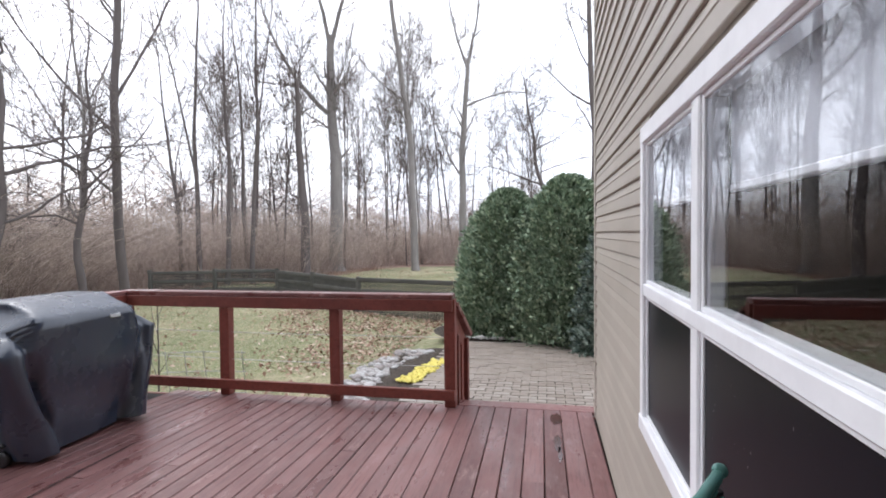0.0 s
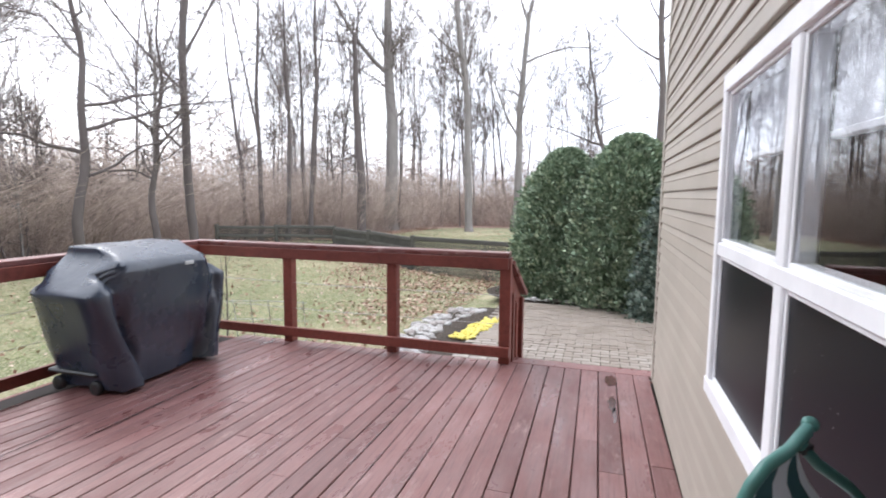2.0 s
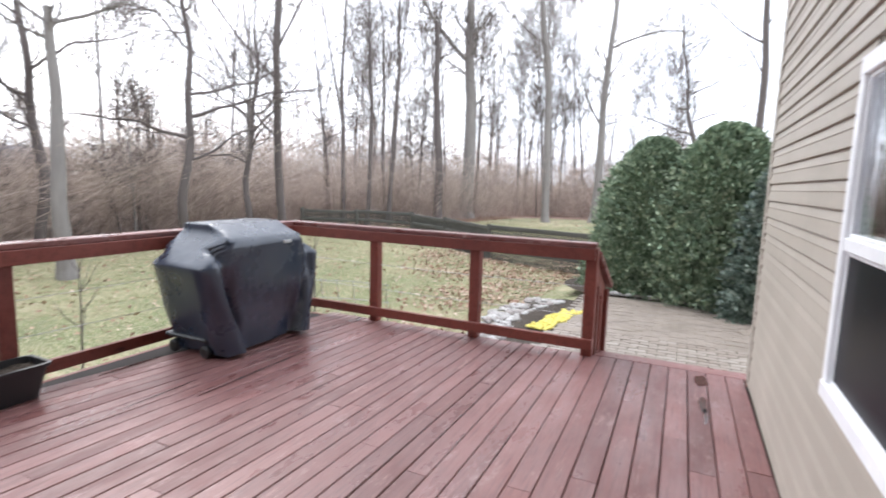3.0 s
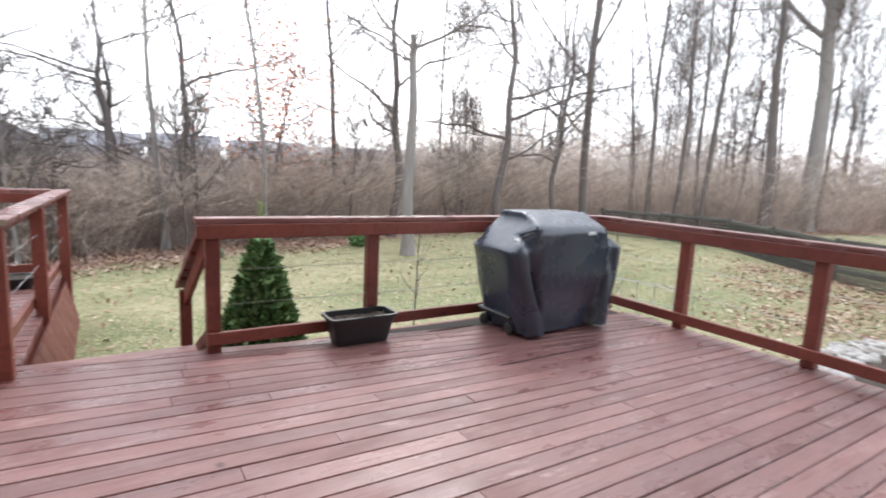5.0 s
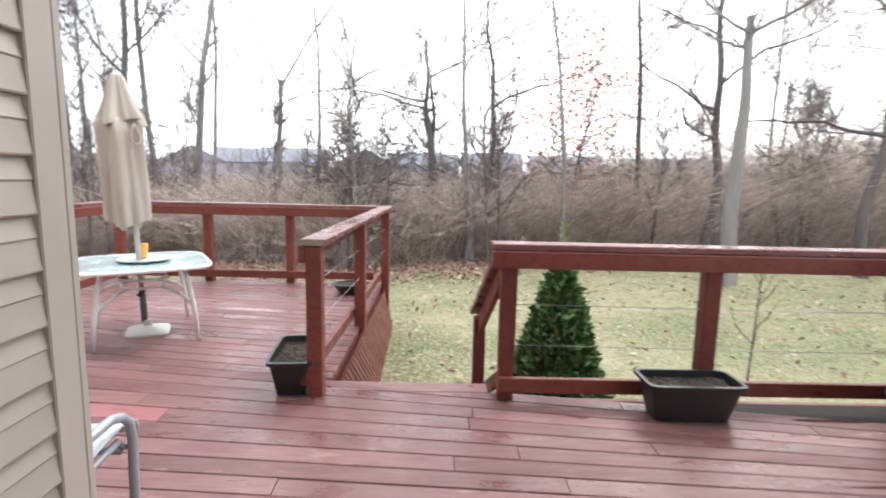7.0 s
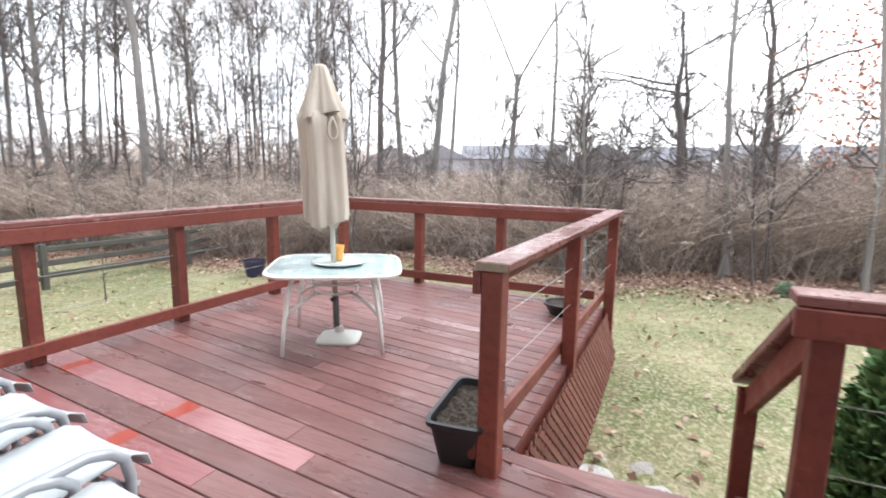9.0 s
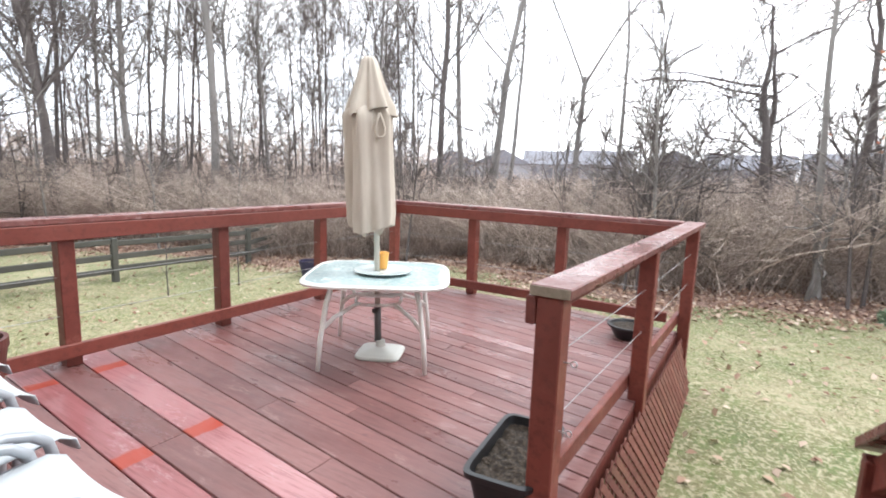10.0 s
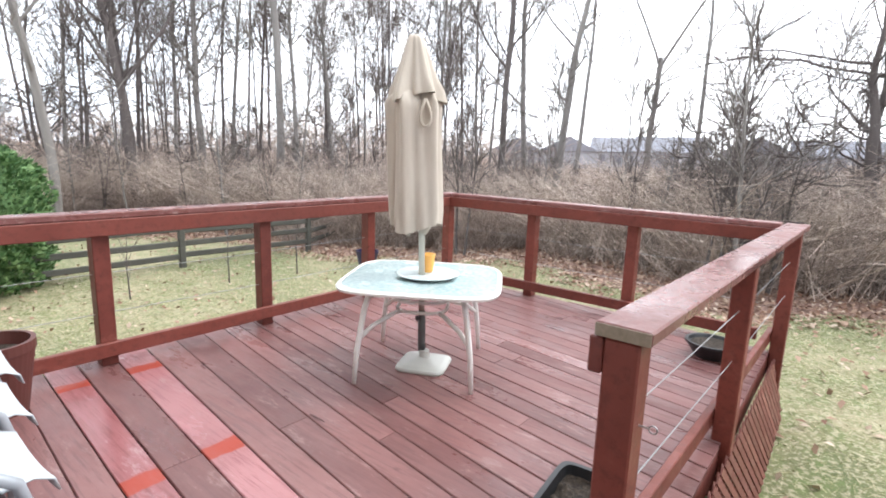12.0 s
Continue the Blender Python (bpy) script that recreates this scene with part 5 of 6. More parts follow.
# x, y, height, radius, lean, bark, label, habit, limbs
TREES = [
    (-12.1, 27.5, 13.3, 0.470, -1, M_BARK, "tall grey tree with a forked trunk beyond the fence", "tall", [(8.3, -52, 10, 0.5, 0.16), (12.2, -9, 8, 0.6, 0.03), (12.2, 13, 8, 0.65, 0.02)]),
    (-7.8, 29.0, 18.0, 0.255, -5, M_BARK, "pale slender tree leaning at the edge of the far lawn", "tall", [(7.0, 9, 8, 0.5, 0.04), (9.5, -55, 4, 0.35, 0.02)]),
    (-5.4, 30.5, 12.5, 0.290, 2, M_BARK, "tall grey tree with an arching side branch", "tall", [(11.4, -19, 7, 0.6, 0.03), (11.4, 6, 8, 0.7, 0.02), (9.2, 62, 5, 0.5, -0.04), (4.8, -34, 6, 0.4, 0.05)]),
    (1.9, 25.8, 15.0, 0.220, -1, M_BARKD, "bare dark tree behind the house corner", "tall", [(8, -62, 3.5, 0.4, 0.03), (9.5, -30, 4, 0.35, 0.05)]),
    (-0.1, 26.9, 10.5, 0.190, -9, M_BARKD, "crooked bare oak beyond the arborvitae", "oak", [(4, -65, 4, 0.5, 0.02), (5.5, 60, 3.5, 0.45, 0.04), (6.5, -50, 4, 0.4, 0.04)]),
    (-12.7, 13.1, 16.0, 0.160, 0, M_BARKD, "tall straight dark tree with two steep limbs", "tall", [(4.2, -42, 8, 0.38, 0.05), (5.6, 26, 7, 0.42, 0.02), (3.0, -48, 5, 0.28, 0.05)]),
    (-12.3, 9.1, 9.5, 0.150, 1, M_BARKD, "dark oak with long level crooked limbs in the woods", "oak", [(2.6, 68, 3.4, 0.55, 0.0), (2.2, -70, 3, 0.5, 0.02), (3.6, 60, 3.2, 0.5, 0.03), (4.4, -60, 2.8, 0.45, 0.03), (1.5, 75, 2.2, 0.4, -0.03)]),
    (-12.7, 11.7, 8.0, 0.130, 3, M_BARKD, "smaller crooked oak in the woods", "oak", [(2.6, 55, 3, 0.5, 0.03), (3.2, -60, 3, 0.5, 0.03), (1.9, -70, 2.4, 0.4, 0.0)]),
    (-11.2, 5.6, 5.0, 0.185, 0, M_BARK, "pale broken trunk with crooked upper limbs beside the lawn", "stub", [(4.2, 66, 2.6, 0.5, 0.03), (4.5, -60, 2.2, 0.42, 0.05), (3.6, -70, 1.5, 0.3, 0.03)]),
    (-14.1, 6.6, 10.0, 0.150, 0, M_BARKD, "dark oak behind the broken trunk", "oak", [(2.8, -62, 3, 0.5, 0.02), (3.6, 60, 2.6, 0.5, 0.03), (4.6, -60, 2.8, 0.45, 0.03)]),
    (-11.9, 23.2, 9.6, 0.280, -2, M_BARKD, "broken bare dark trunk standing among the woods", "stub", [(8, -40, 1.2, 0.3, 0.05)]),
    (-13.5, 0.7, 10.0, 0.075, -4, M_BARK, "slender pale tree at the edge of the lawn", "tall", [(3.8, 22, 2.4, 0.5, 0.04)]),
    (-16.5, 1.5, 7.2, 0.150, -2, M_BARKD, "dark oak with a long arching limb in the woods", "oak", [(2.9, 72, 3.2, 0.6, -0.03), (3.6, -35, 3, 0.55, 0.03), (4.6, 30, 2.6, 0.5, 0.03), (2.6, 60, 2.2, 0.4, 0.06)]),
    (-16.6, -0.1, 5.0, 0.170, -4, M_BARKD, "leaning dark oak with a long level limb", "oak", [(2.9, -80, 3.4, 0.6, -0.02), (3.6, -40, 1.6, 0.5, 0.04), (1.9, -62, 2.2, 0.4, 0.03)]),
    (-13.2, 2.8, 10.0, 0.070, -6, M_BARK, "thin bare tree with a slight lean", "tall", []),
    (-15.6, 5.3, 12.0, 0.100, -2, M_BARKD, "tall thin dark tree standing in the woods", "tall", [(4.6, 50, 1.8, 0.4, 0.05)]),
    (-15.8, -7.0, 7.2, 0.140, 6, M_BARK, "grey tree with a forked crown behind the railing", "tall", [(6.1, -16, 5, 0.6, 0.03), (6.1, 24, 5, 0.65, 0.02), (4.2, -48, 3.2, 0.4, 0.05)]),
    (-19.6, -5.7, 5.3, 0.150, 1, M_BARK, "pale tree with a wide open fork", "tall", [(4.2, -20, 6, 0.6, 0.05), (4.2, 24, 7, 0.7, 0.0), (3.8, 50, 1.6, 0.35, 0.05)]),
    (-18.0, -3.9, 10.0, 0.090, -1, M_BARK, "thin straight grey tree", "tall", [(4.6, -24, 2.5, 0.4, 0.04)]),
    (-17.7, -9.7, 12.0, 0.140, 0, M_BARKD, "dark straight tree behind the umbrella", "tall", [(4.4, -42, 4, 0.4, 0.05), (5.2, 48, 3.4, 0.4, 0.03)]),
    (-18.9, -9.7, 11.0, 0.130, -2, M_BARK, "grey tree with a crooked low limb", "tall", [(3.4, -46, 3.2, 0.5, 0.02), (5.6, 35, 3.4, 0.4, 0.04)]),
    (-13.3, -15.8, 13.0, 0.170, -3, M_BARK, "tall pale grey tree beyond the lawn fence", "tall", [(6.4, 38, 4, 0.4, 0.05), (7, -44, 4, 0.4, 0.05), (4.5, -50, 3, 0.3, 0.05)]),
    (-12.1, -18.8, 10.5, 0.150, -1, M_BARK, "grey tree with many fine ascending branches", "bushy", [(4, -34, 4, 0.45, 0.05), (4.6, 30, 4, 0.45, 0.05)]),
    (-9.9, -19.2, 8.5, 0.170, -3, M_BARKD, "dense-crowned dark tree in the woods", "bushy", [(3.2, -26, 5, 0.5, 0.04), (3.6, 22, 4.6, 0.5, 0.04)]),
    (-6.9, -15.9, 8.5, 0.140, -6, M_BARK, "bare tree beside the large evergreen", "tall", [(4.2, 36, 3.6, 0.5, 0.04), (5, -40, 3, 0.4, 0.05)]),
    (-14.8, 19.2, 14.0, 0.140, 1, M_BARKD, "slender dark tree at the brush edge", "tall", [(4, -14, 8, 0.6, 0.02)]),
    (-13.8, 19.8, 13.0, 0.130, 0, M_BARKD, "slender dark tree with a leaning twin stem", "tall", [(5, -25, 5, 0.4, 0.04)]),
    (-13.0, 20.4, 16.0, 0.130, 2, M_BARKD, "tall slender dark tree in the woods", "tall", []),
    (-15.9, 19.6, 12.0, 0.110, -5, M_BARKD, "slender dark tree standing in the woods", "tall", []),
    (-14.7, 22.8, 14.0, 0.120, -2, M_BARKD, "slender dark tree far in the woods", "tall", []),
    (-18.4, -7.5, 11.0, 0.100, 2, M_BARK, "grey tree rising behind the brush", "tall", [(4.5, -20, 4, 0.5, 0.03)]),
    (-16.0, -0.3, 5.6, 0.170, -3, M_BARKD, "crooked dark oak at the edge of the thicket", "oak", [(3.2, -66, 2.6, 0.5, 0.02), (3.8, 58, 2.4, 0.5, 0.03)]),
    (-15.8, -2.1, 3.6, 0.060, -12, M_BARKD, "crooked shrubby tree in the thicket", "oak", [(1.4, -60, 1.4, 0.6, 0.03), (1.0, 60, 1.4, 0.6, 0.03)]),
    (-16.3, -2.1, 3.6, 0.060, 10, M_BARKD, "crooked shrubby tree in the thicket", "oak", [(1.4, -60, 1.4, 0.6, 0.03), (1.0, 60, 1.4, 0.6, 0.03)]),
    (-9.5, -17.8, 9.5, 0.160, -7, M_BARKD, "dark tree at the far side of the lawn", "bushy", [(4, -30, 3, 0.5, 0.05), (3.4, 30, 4, 0.5, 0.05)]),
]
for k_, row in enumerate(TREES):
    specimen(*row[:3], row[3] * 0.76, *row[4:], 300 + k_ * 7)

kinds = [(101, 14, 0.055, "straight", M_BARKD), (103, 17, 0.07, "straight", M_BARK), (107, 11, 0.042, "straight", M_BARKD), (109, 15, 0.075, "vee", M_BARK), (113, 9, 0.075, "gnarly", M_BARKD), (127, 18, 0.07, "vee", M_BARKD), (137, 7, 0.045, "gnarly", M_BARK), (139, 12, 0.05, "vee", M_BARKD)]
wrng = random.Random(21)
count = 0
while count < 120:
    a = wrng.uniform(-1.75, 1.9)
    r = wrng.uniform(10, 52) if wrng.random() < 0.8 else wrng.uniform(25, 60)
    if a < 0.62 and a > -0.56 and (r < 34 or wrng.random() < 0.85):
        continue
    x, y = -3 - r * math.cos(a), -1 + r * math.sin(a)
    if edge_of_lawn(x, y) < 2.2 or x > 9 or (a < 0.9 and r < 14):
        continue
    s, h, rad, st, bk = wrng.choice(kinds)
    tree(x, y, s, h, rad, st, bk, L_OAK if st == "gnarly" else (L_DARK if bk is M_BARKD else "bare slender grey tree standing in the winter woods"), wrng.uniform(0, 360), (wrng.uniform(-3, 3), wrng.uniform(-3, 3)))
    count += 1


shrubs = [(151, 3.0, 0.035, "gnarly", M_BARKD), (157, 3.6, 0.04, "gnarly", M_BARK), (163, 2.6, 0.03, "gnarly", M_BARKD)]
count = 0
while count < 60:
    a = wrng.uniform(-1.6, 1.7)
    r = wrng.uniform(8, 34)
    x, y = -3 - r * math.cos(a), -1 + r * math.sin(a)
    if not 1.0 < edge_of_lawn(x, y) < 6.5 or x > 5:
        continue
    s, h, rad, st, bk = wrng.choice(shrubs)
    tree(x, y, s, h, rad, st, bk, "small crooked bare understory tree in the brush", wrng.uniform(0, 360), (wrng.uniform(-14, 14), wrng.uniform(-14, 14)))
    count += 1


count = 0
while count < 58:
    a = wrng.uniform(-1.6, -0.66) if count % 2 else wrng.uniform(0.85, 1.65)
    r = wrng.uniform(16, 38) if count % 2 else wrng.uniform(30, 52)
    x, y = -3 - r * math.cos(a), -1 + r * math.sin(a)
    if edge_of_lawn(x, y) < 1.2:
        r += 12
        x, y = -3 - r * math.cos(a), -1 + r * math.sin(a)
        if edge_of_lawn(x, y) < 1.2:
            continue
    s, h, rad, st, bk = wrng.choice(kinds)
    tree(x, y, s, h, rad, st, bk, L_OAK if st == "gnarly" else L_DARK, wrng.uniform(0, 360), (wrng.uniform(-3, 3), wrng.uniform(-3, 3)))
    count += 1


whips = [(167, 4.2, 0.03, "straight", M_BARKD), (173, 5.0, 0.035, "straight", M_BARK), (179, 3.6, 0.028, "straight", M_BARKD), (181, 4.4, 0.03, "gnarly", M_BARKD)]
count = 0
while count < 75:
    a = wrng.uniform(-1.5, 0.8)
    r = wrng.uniform(8, 26)
    x, y = -3 - r * math.cos(a), -1 + r * math.sin(a)
    if not 0.6 < edge_of_lawn(x, y) < 9:
        continue
    s, h, rad, st, bk = wrng.choice(whips)
    tree(x, y, s, h, rad, st, bk, "slender bare young tree rising out of the brush", wrng.uniform(0, 360), (wrng.uniform(-7, 7), wrng.uniform(-7, 7)))
    count += 1


# ---- brush ----
def brush(name, n, depth, h0, h1, r0, seed, label, a0=-1.8, a1=1.95, back=0.0, twigs=5, low_west=1.0):
    rng = np.random.default_rng(seed)
    P = []
    while len(P) < n:
        a = rng.uniform(a0, a1)
        lo = 7.5
        hi = 34 + depth
        r = rng.uniform(lo, hi)
        x, y = -3 - r * math.cos(a), -1 + r * math.sin(a)
        e = edge_of_lawn(x, y)
        if back + 1.7 + 0.5 * math.sin(x * 2.1) * math.sin(y * 1.7) < e < back + depth and x < 9:
            if rng.random() < (0.35 + 0.65 * noise.noise(Vector((x * 0.35, y * 0.35, 3))) + 0.35) and rng.random() < 0.25 + 0.75 * min(1, 14 / r * 1.0 + 0.2):
                P.append((x, y, ground_z(x, y)))
    P = np.array(P)
    clump = 0.28 * rng.normal(0, 1, (n, 2))
    P[:, :2] += clump
    H = rng.uniform(h0, h1, n)
    A = np.arctan2(P[:, 1] + 1, -(P[:, 0] + 3))
    H *= 0.70 + 0.55 * np.clip((A - 0.2) / 0.5, 0, 1) + 0.12 * np.clip((-A - 0.5) / 0.4, 0, 1)
    H *= np.where((A > -0.55) & (A < 0.6), low_west, 1.0)
    D = rng.normal(0, 0.95, (n, 2))
    R = r0 * rng.uniform(0.6, 1.5, n)
    a = P.copy()
    m = P.copy()
    m[:, :2] += D * H[:, None] * 0.35
    m[:, 2] += H * 0.55
    t = m.copy()
    t[:, :2] += (D * 1.0 + rng.normal(0, 0.2, (n, 2))) * H[:, None] * 0.5
    t[:, 2] += H * 0.42
    segs = [(a, m, R, R * 0.75), (m, t, R * 0.75, R * 0.25)]
    for k in range(twigs):
        f = rng.uniform(0.15, 0.95, n)[:, None]
        low = rng.random(n)[:, None] < 0.5
        s = np.where(low, a * (1 - f) + m * f, m * (1 - f) + t * f)
        dv = rng.normal(0, 1, (n, 3))
        dv[:, 2] = dv[:, 2] * 0.45 + 0.1
        dv /= np.linalg.norm(dv, axis=1)[:, None]
        ln = rng.uniform(0.3, 0.95, n)[:, None] * (H[:, None] / 2.6)
        e = s + dv * ln
        segs.append((s, e, R * 0.5, R * 0.2))
    V, F, base = [], [], 0
    ang = np.arange(3) * 2 * np.pi / 3
    for p, q, ra, rb in segs:
        d = q - p
        d /= np.linalg.norm(d, axis=1)[:, None] + 1e-9
        ref = rng.normal(0, 1, (n, 3))
        u = np.cross(d, ref)
        u /= np.linalg.norm(u, axis=1)[:, None] + 1e-9
        w = np.cross(d, u)
        ring = lambda c, rr: c[:, None, :] + (np.cos(ang)[None, :, None] * u[:, None, :] + np.sin(ang)[None, :, None] * w[:, None, :]) * rr[:, None, None]
        V.append(np.concatenate([ring(p, ra), ring(q, rb)], 1).reshape(-1, 3))
        i = np.arange(n)[:, None] * 6 + base
        for k in range(3):
            j = (k + 1) % 3
            F.append(np.concatenate([i + k, i + j, i + 3 + j, i + 3 + k], 1))
        base += n * 6
    me = np_mesh(name, np.concatenate(V), np.concatenate(F), M_BRUSH)
    return tagged(new(name, me), label, "brush", kind="stuff")


brush("brush", 20000, 4.0, 1.0, 2.9, 0.0065, 5, "dense bare brown brush along the edge of the lawn", twigs=7)
brush("thicket", 9000, 16, 1.6, 3.1, 0.014, 9, "dark dense thicket behind the brush", back=4, twigs=6, low_west=1.12)
brush("distant_woods", 5500, 40, 3.4, 7.0, 0.03, 13, "distant bare woods beyond the brush", back=13, twigs=6, low_west=0.46)


# ---- evergreens ----
def evergreen(name, x, y, z0, h, radius, n, size, material, seed, label, shape="round", lumps=0.12):
    """A trunk, and a crown of many small flattened sprays with an uneven outline."""
    rng = np.random.default_rng(seed)
    t = empty(name, (x, y, z0), label, "evergreen shrub" if shape == "round" else "evergreen tree")
    part("trunk", tube([(0, 0, 0), (0.02, 0, h * 0.5), (0, 0, h * 0.9)], [radius * 0.07, radius * 0.05, radius * 0.02], 8), M_BARKD, t)
    u, a = rng.random(n), rng.uniform(0, 2 * np.pi, n)
    z = u
    if shape == "cone":
        z = 1 - np.sqrt(1 - u * 0.995)
        prof = (1 - z) ** 0.9 * 1.0 + 0.02
        prof = np.where(z < 0.08, prof * (0.75 + 3 * z), prof)
    elif shape == "tiers":
        z = rng.random(n) ** 1.3
        tier = z * 9 + 0.8 * np.sin(a * 2 + seed) + 0.5 * np.sin(a * 5)
        prof = (1 - z) ** 0.75 * (0.55 + 0.55 * (1 - (tier % 1.0)) ** 1.5) * (0.85 + 0.15 * np.sin(a * 11 + np.floor(tier) * 2.3)) + 0.03
    elif shape == "column":
        prof = np.clip(1 - z, 0.0, 1) ** 0.44 * (0.74 + 0.34 * np.sin(np.clip(z * 1.5 + 0.55, 0, 3.1)))
    else:
        prof = np.sqrt(np.clip(1 - np.abs((z - 0.42) / 0.6) ** 2.6, 0.02, 1))
    lump = 1 + lumps * np.sin(a * 5 + z * 11 + seed) * np.sin(z * 17 + a * 3) + lumps * 0.6 * np.sin(a * 13 + z * 31)
    depth = 1 - 0.28 * rng.random(n) ** 2
    if shape == "column":
        m = n // 20
        ca, cz = rng.uniform(0, 2 * np.pi, m), rng.random(m) ** 1.15
        pick = rng.integers(0, m, n)
        out_k = rng.random(n)
        a = ca[pick] + rng.normal(0, 0.06, n)
        z = np.clip(cz[pick] + (out_k - 0.5) * 0.045 + rng.normal(0, 0.014, n), 0.0, 0.995)
        prof = np.clip(1 - z, 0.0, 1) ** 0.44 * (0.74 + 0.34 * np.sin(np.clip(z * 1.5 + 0.55, 0, 3.1)))
        depth = 0.80 + 0.20 * out_k + 0.045 * rng.normal(0, 1, n) + 0.075 * rng.normal(0, 1, m)[pick]
        lump = 1 + 0.07 * np.sin(ca[pick] * 4 + cz[pick] * 9 + seed) + 0.05 * np.sin(ca[pick] * 11 + cz[pick] * 23)
    rr = radius * prof * lump * depth
    P = np.stack([rr * np.cos(a), rr * np.sin(a), z * h + rng.normal(0, 0.01, n)], 1)
    out = np.stack([np.cos(a), np.sin(a), 0.5 + 0.5 * rng.random(n)], 1) + rng.normal(0, 0.45, (n, 3))
    out /= np.linalg.norm(out, axis=1)[:, None]
    side = np.cross(out, rng.normal(0, 1, (n, 3)))
    side /= np.linalg.norm(side, axis=1)[:, None]
    nrm = np.cross(out, side)
    s = size * rng.uniform(0.6, 1.4, n)[:, None]
    v = [P - out * s * 0.3, P + side * s * 0.38 + out * s * 0.25, P + out * s, P - side * s * 0.38 + out * s * 0.25, P + out * s * 0.3 + nrm * s * 0.12]
    V = np.stack(v, 1).reshape(-1, 3)
    i = np.arange(n)[:, None] * 5
    F = np.concatenate([np.concatenate([i + a_, i + b_, i + 4], 1) for a_, b_ in ((0, 1), (1, 2), (2, 3), (3, 0))])
    part("crown", np_mesh("crown", V, F, material), None, t)
    b = bmesh.new()
    bmesh.ops.create_icosphere(b, subdivisions=3, radius=1)
    for w in b.verts:
        zz = (w.co.z + 1) / 2
        if shape in ("cone", "tiers"):
            k = radius * (0.66 if shape == "cone" else 0.45) * (1 - zz) ** 0.9 + 0.01
            q = Vector((w.co.x, w.co.y, 0))
            q = q.normalized() if q.length > 1e-4 else q
            w.co = Vector((q.x * k, q.y * k, zz * h * 0.96))
        elif shape == "column":
            k = radius * 0.72 * max(0.0, 1 - zz) ** 0.44 * (0.74 + 0.34 * math.sin(min(3.1, zz * 1.5 + 0.55)))
            q = Vector((w.co.x, w.co.y, 0))
            q = q.normalized() if q.length > 1e-4 else q
            w.co = Vector((q.x * k, q.y * k, zz * h * 0.95))
        else:
            w.co = Vector((w.co.x * radius * 0.74, w.co.y * radius * 0.74, zz * h * 0.9 + 0.02 * h))
    part("inner_foliage", b, material, t, "dark dense inner foliage")
    return t


evergreen("arborvitae", -1.08, 9.75, -0.5, 2.72, 1.08, 52000, 0.058, M_ARBOR, 1, "large dense dark green arborvitae beside the patio", "column")
evergreen("arborvitae", 0.02, 9.35, -0.5, 2.9, 1.2, 56000, 0.058, M_ARBOR, 2, "large dense dark green arborvitae next to the house corner", "column")
evergreen("spruce", 0.62, 8.25, -0.46, 2.35, 0.78, 26000, 0.06, M_BLUE, 4, "blue-green spruce with layered boughs behind the house corner", "tiers")
evergreen("evergreen_tree", -5.01, 0.83, -0.72, 1.45, 0.46, 9000, 0.06, M_SPRUCE, 3, "small conical evergreen tree planted beside the deck", "cone", 0.07)
evergreen("evergreen_shrub", -4.45, -11.3, -1.1, 2.35, 1.15, 16000, 0.07, M_SPRUCE, 6, "large dark green evergreen shrub on the lawn")
evergreen("small_shrub", -12.7, 4.95, ground_z(-12.7, 4.95), 0.34, 0.19, 900, 0.05, M_SPRUCE, 7, "small dark green shrub at the edge of the lawn")
evergreen("small_shrub", -12.1, 1.5, ground_z(-12.1, 1.5), 0.22, 0.13, 700, 0.045, M_ARBOR, 8, "small dark green shrub at the edge of the lawn")


M_TIP = mat("fresh_shoots", (0.22, 0.32, 0.09), 0.6)


def rust_tree():
    t = tree(-15.4, 3.6, 131, 5.6, 0.06, "gnarly", M_BARKD, "small tree still holding rust-red leaves in the woods", 0)
    rng = np.random.default_rng(12)
    n = 4600
    c = rng.normal(0, 1, (n, 3)) * np.array((0.8, 0.85, 1.25)) + np.array((0, 0, 4.0))
    c = c[(np.sin(c[:, 0] * 5 + c[:, 2] * 4) * np.sin(c[:, 1] * 5.5 + 1) + rng.normal(0, 0.4, n)) > 0.05]
    n = len(c)
    d1, d2 = rng.normal(0, 1, (n, 3)), rng.normal(0, 1, (n, 3))
    d1 /= np.linalg.norm(d1, axis=1)[:, None]
    d2 = np.cross(d1, d2)
    d2 /= np.linalg.norm(d2, axis=1)[:, None]
    s = 0.055
    V = np.stack([c - d1 * s, c + d2 * s * 0.6, c + d1 * s, c - d2 * s * 0.6], 1).reshape(-1, 3)
    F = np.arange(n * 4).reshape(-1, 4)
    part("leaves", np_mesh("leaves", V, F, M_OAKLEAF), None, t, "rust-red dry leaves")


rust_tree()
leader = [([(-5.01, 0.83, 0.68), (-5.0, 0.84, 0.85), (-5.01, 0.83, 0.98)], [0.006, 0.005, 0.003])]
for i in range(14):
    z, a = 0.72 + 0.018 * i, i * 2.4
    leader.append(([(-5.01, 0.83, z), (-5.01 + 0.05 * math.cos(a), 0.83 + 0.05 * math.sin(a), z + 0.035)], [0.007, 0.003]))
part("leader", np_mesh("leader", *tubes_np([([np.array(q) - np.array((-5.01, 0.83, -0.72)) for q in p_], r_) for p_, r_ in leader], 4), M_TIP), None, bpy.data.objects["evergreen_tree"], "light green fresh leader")


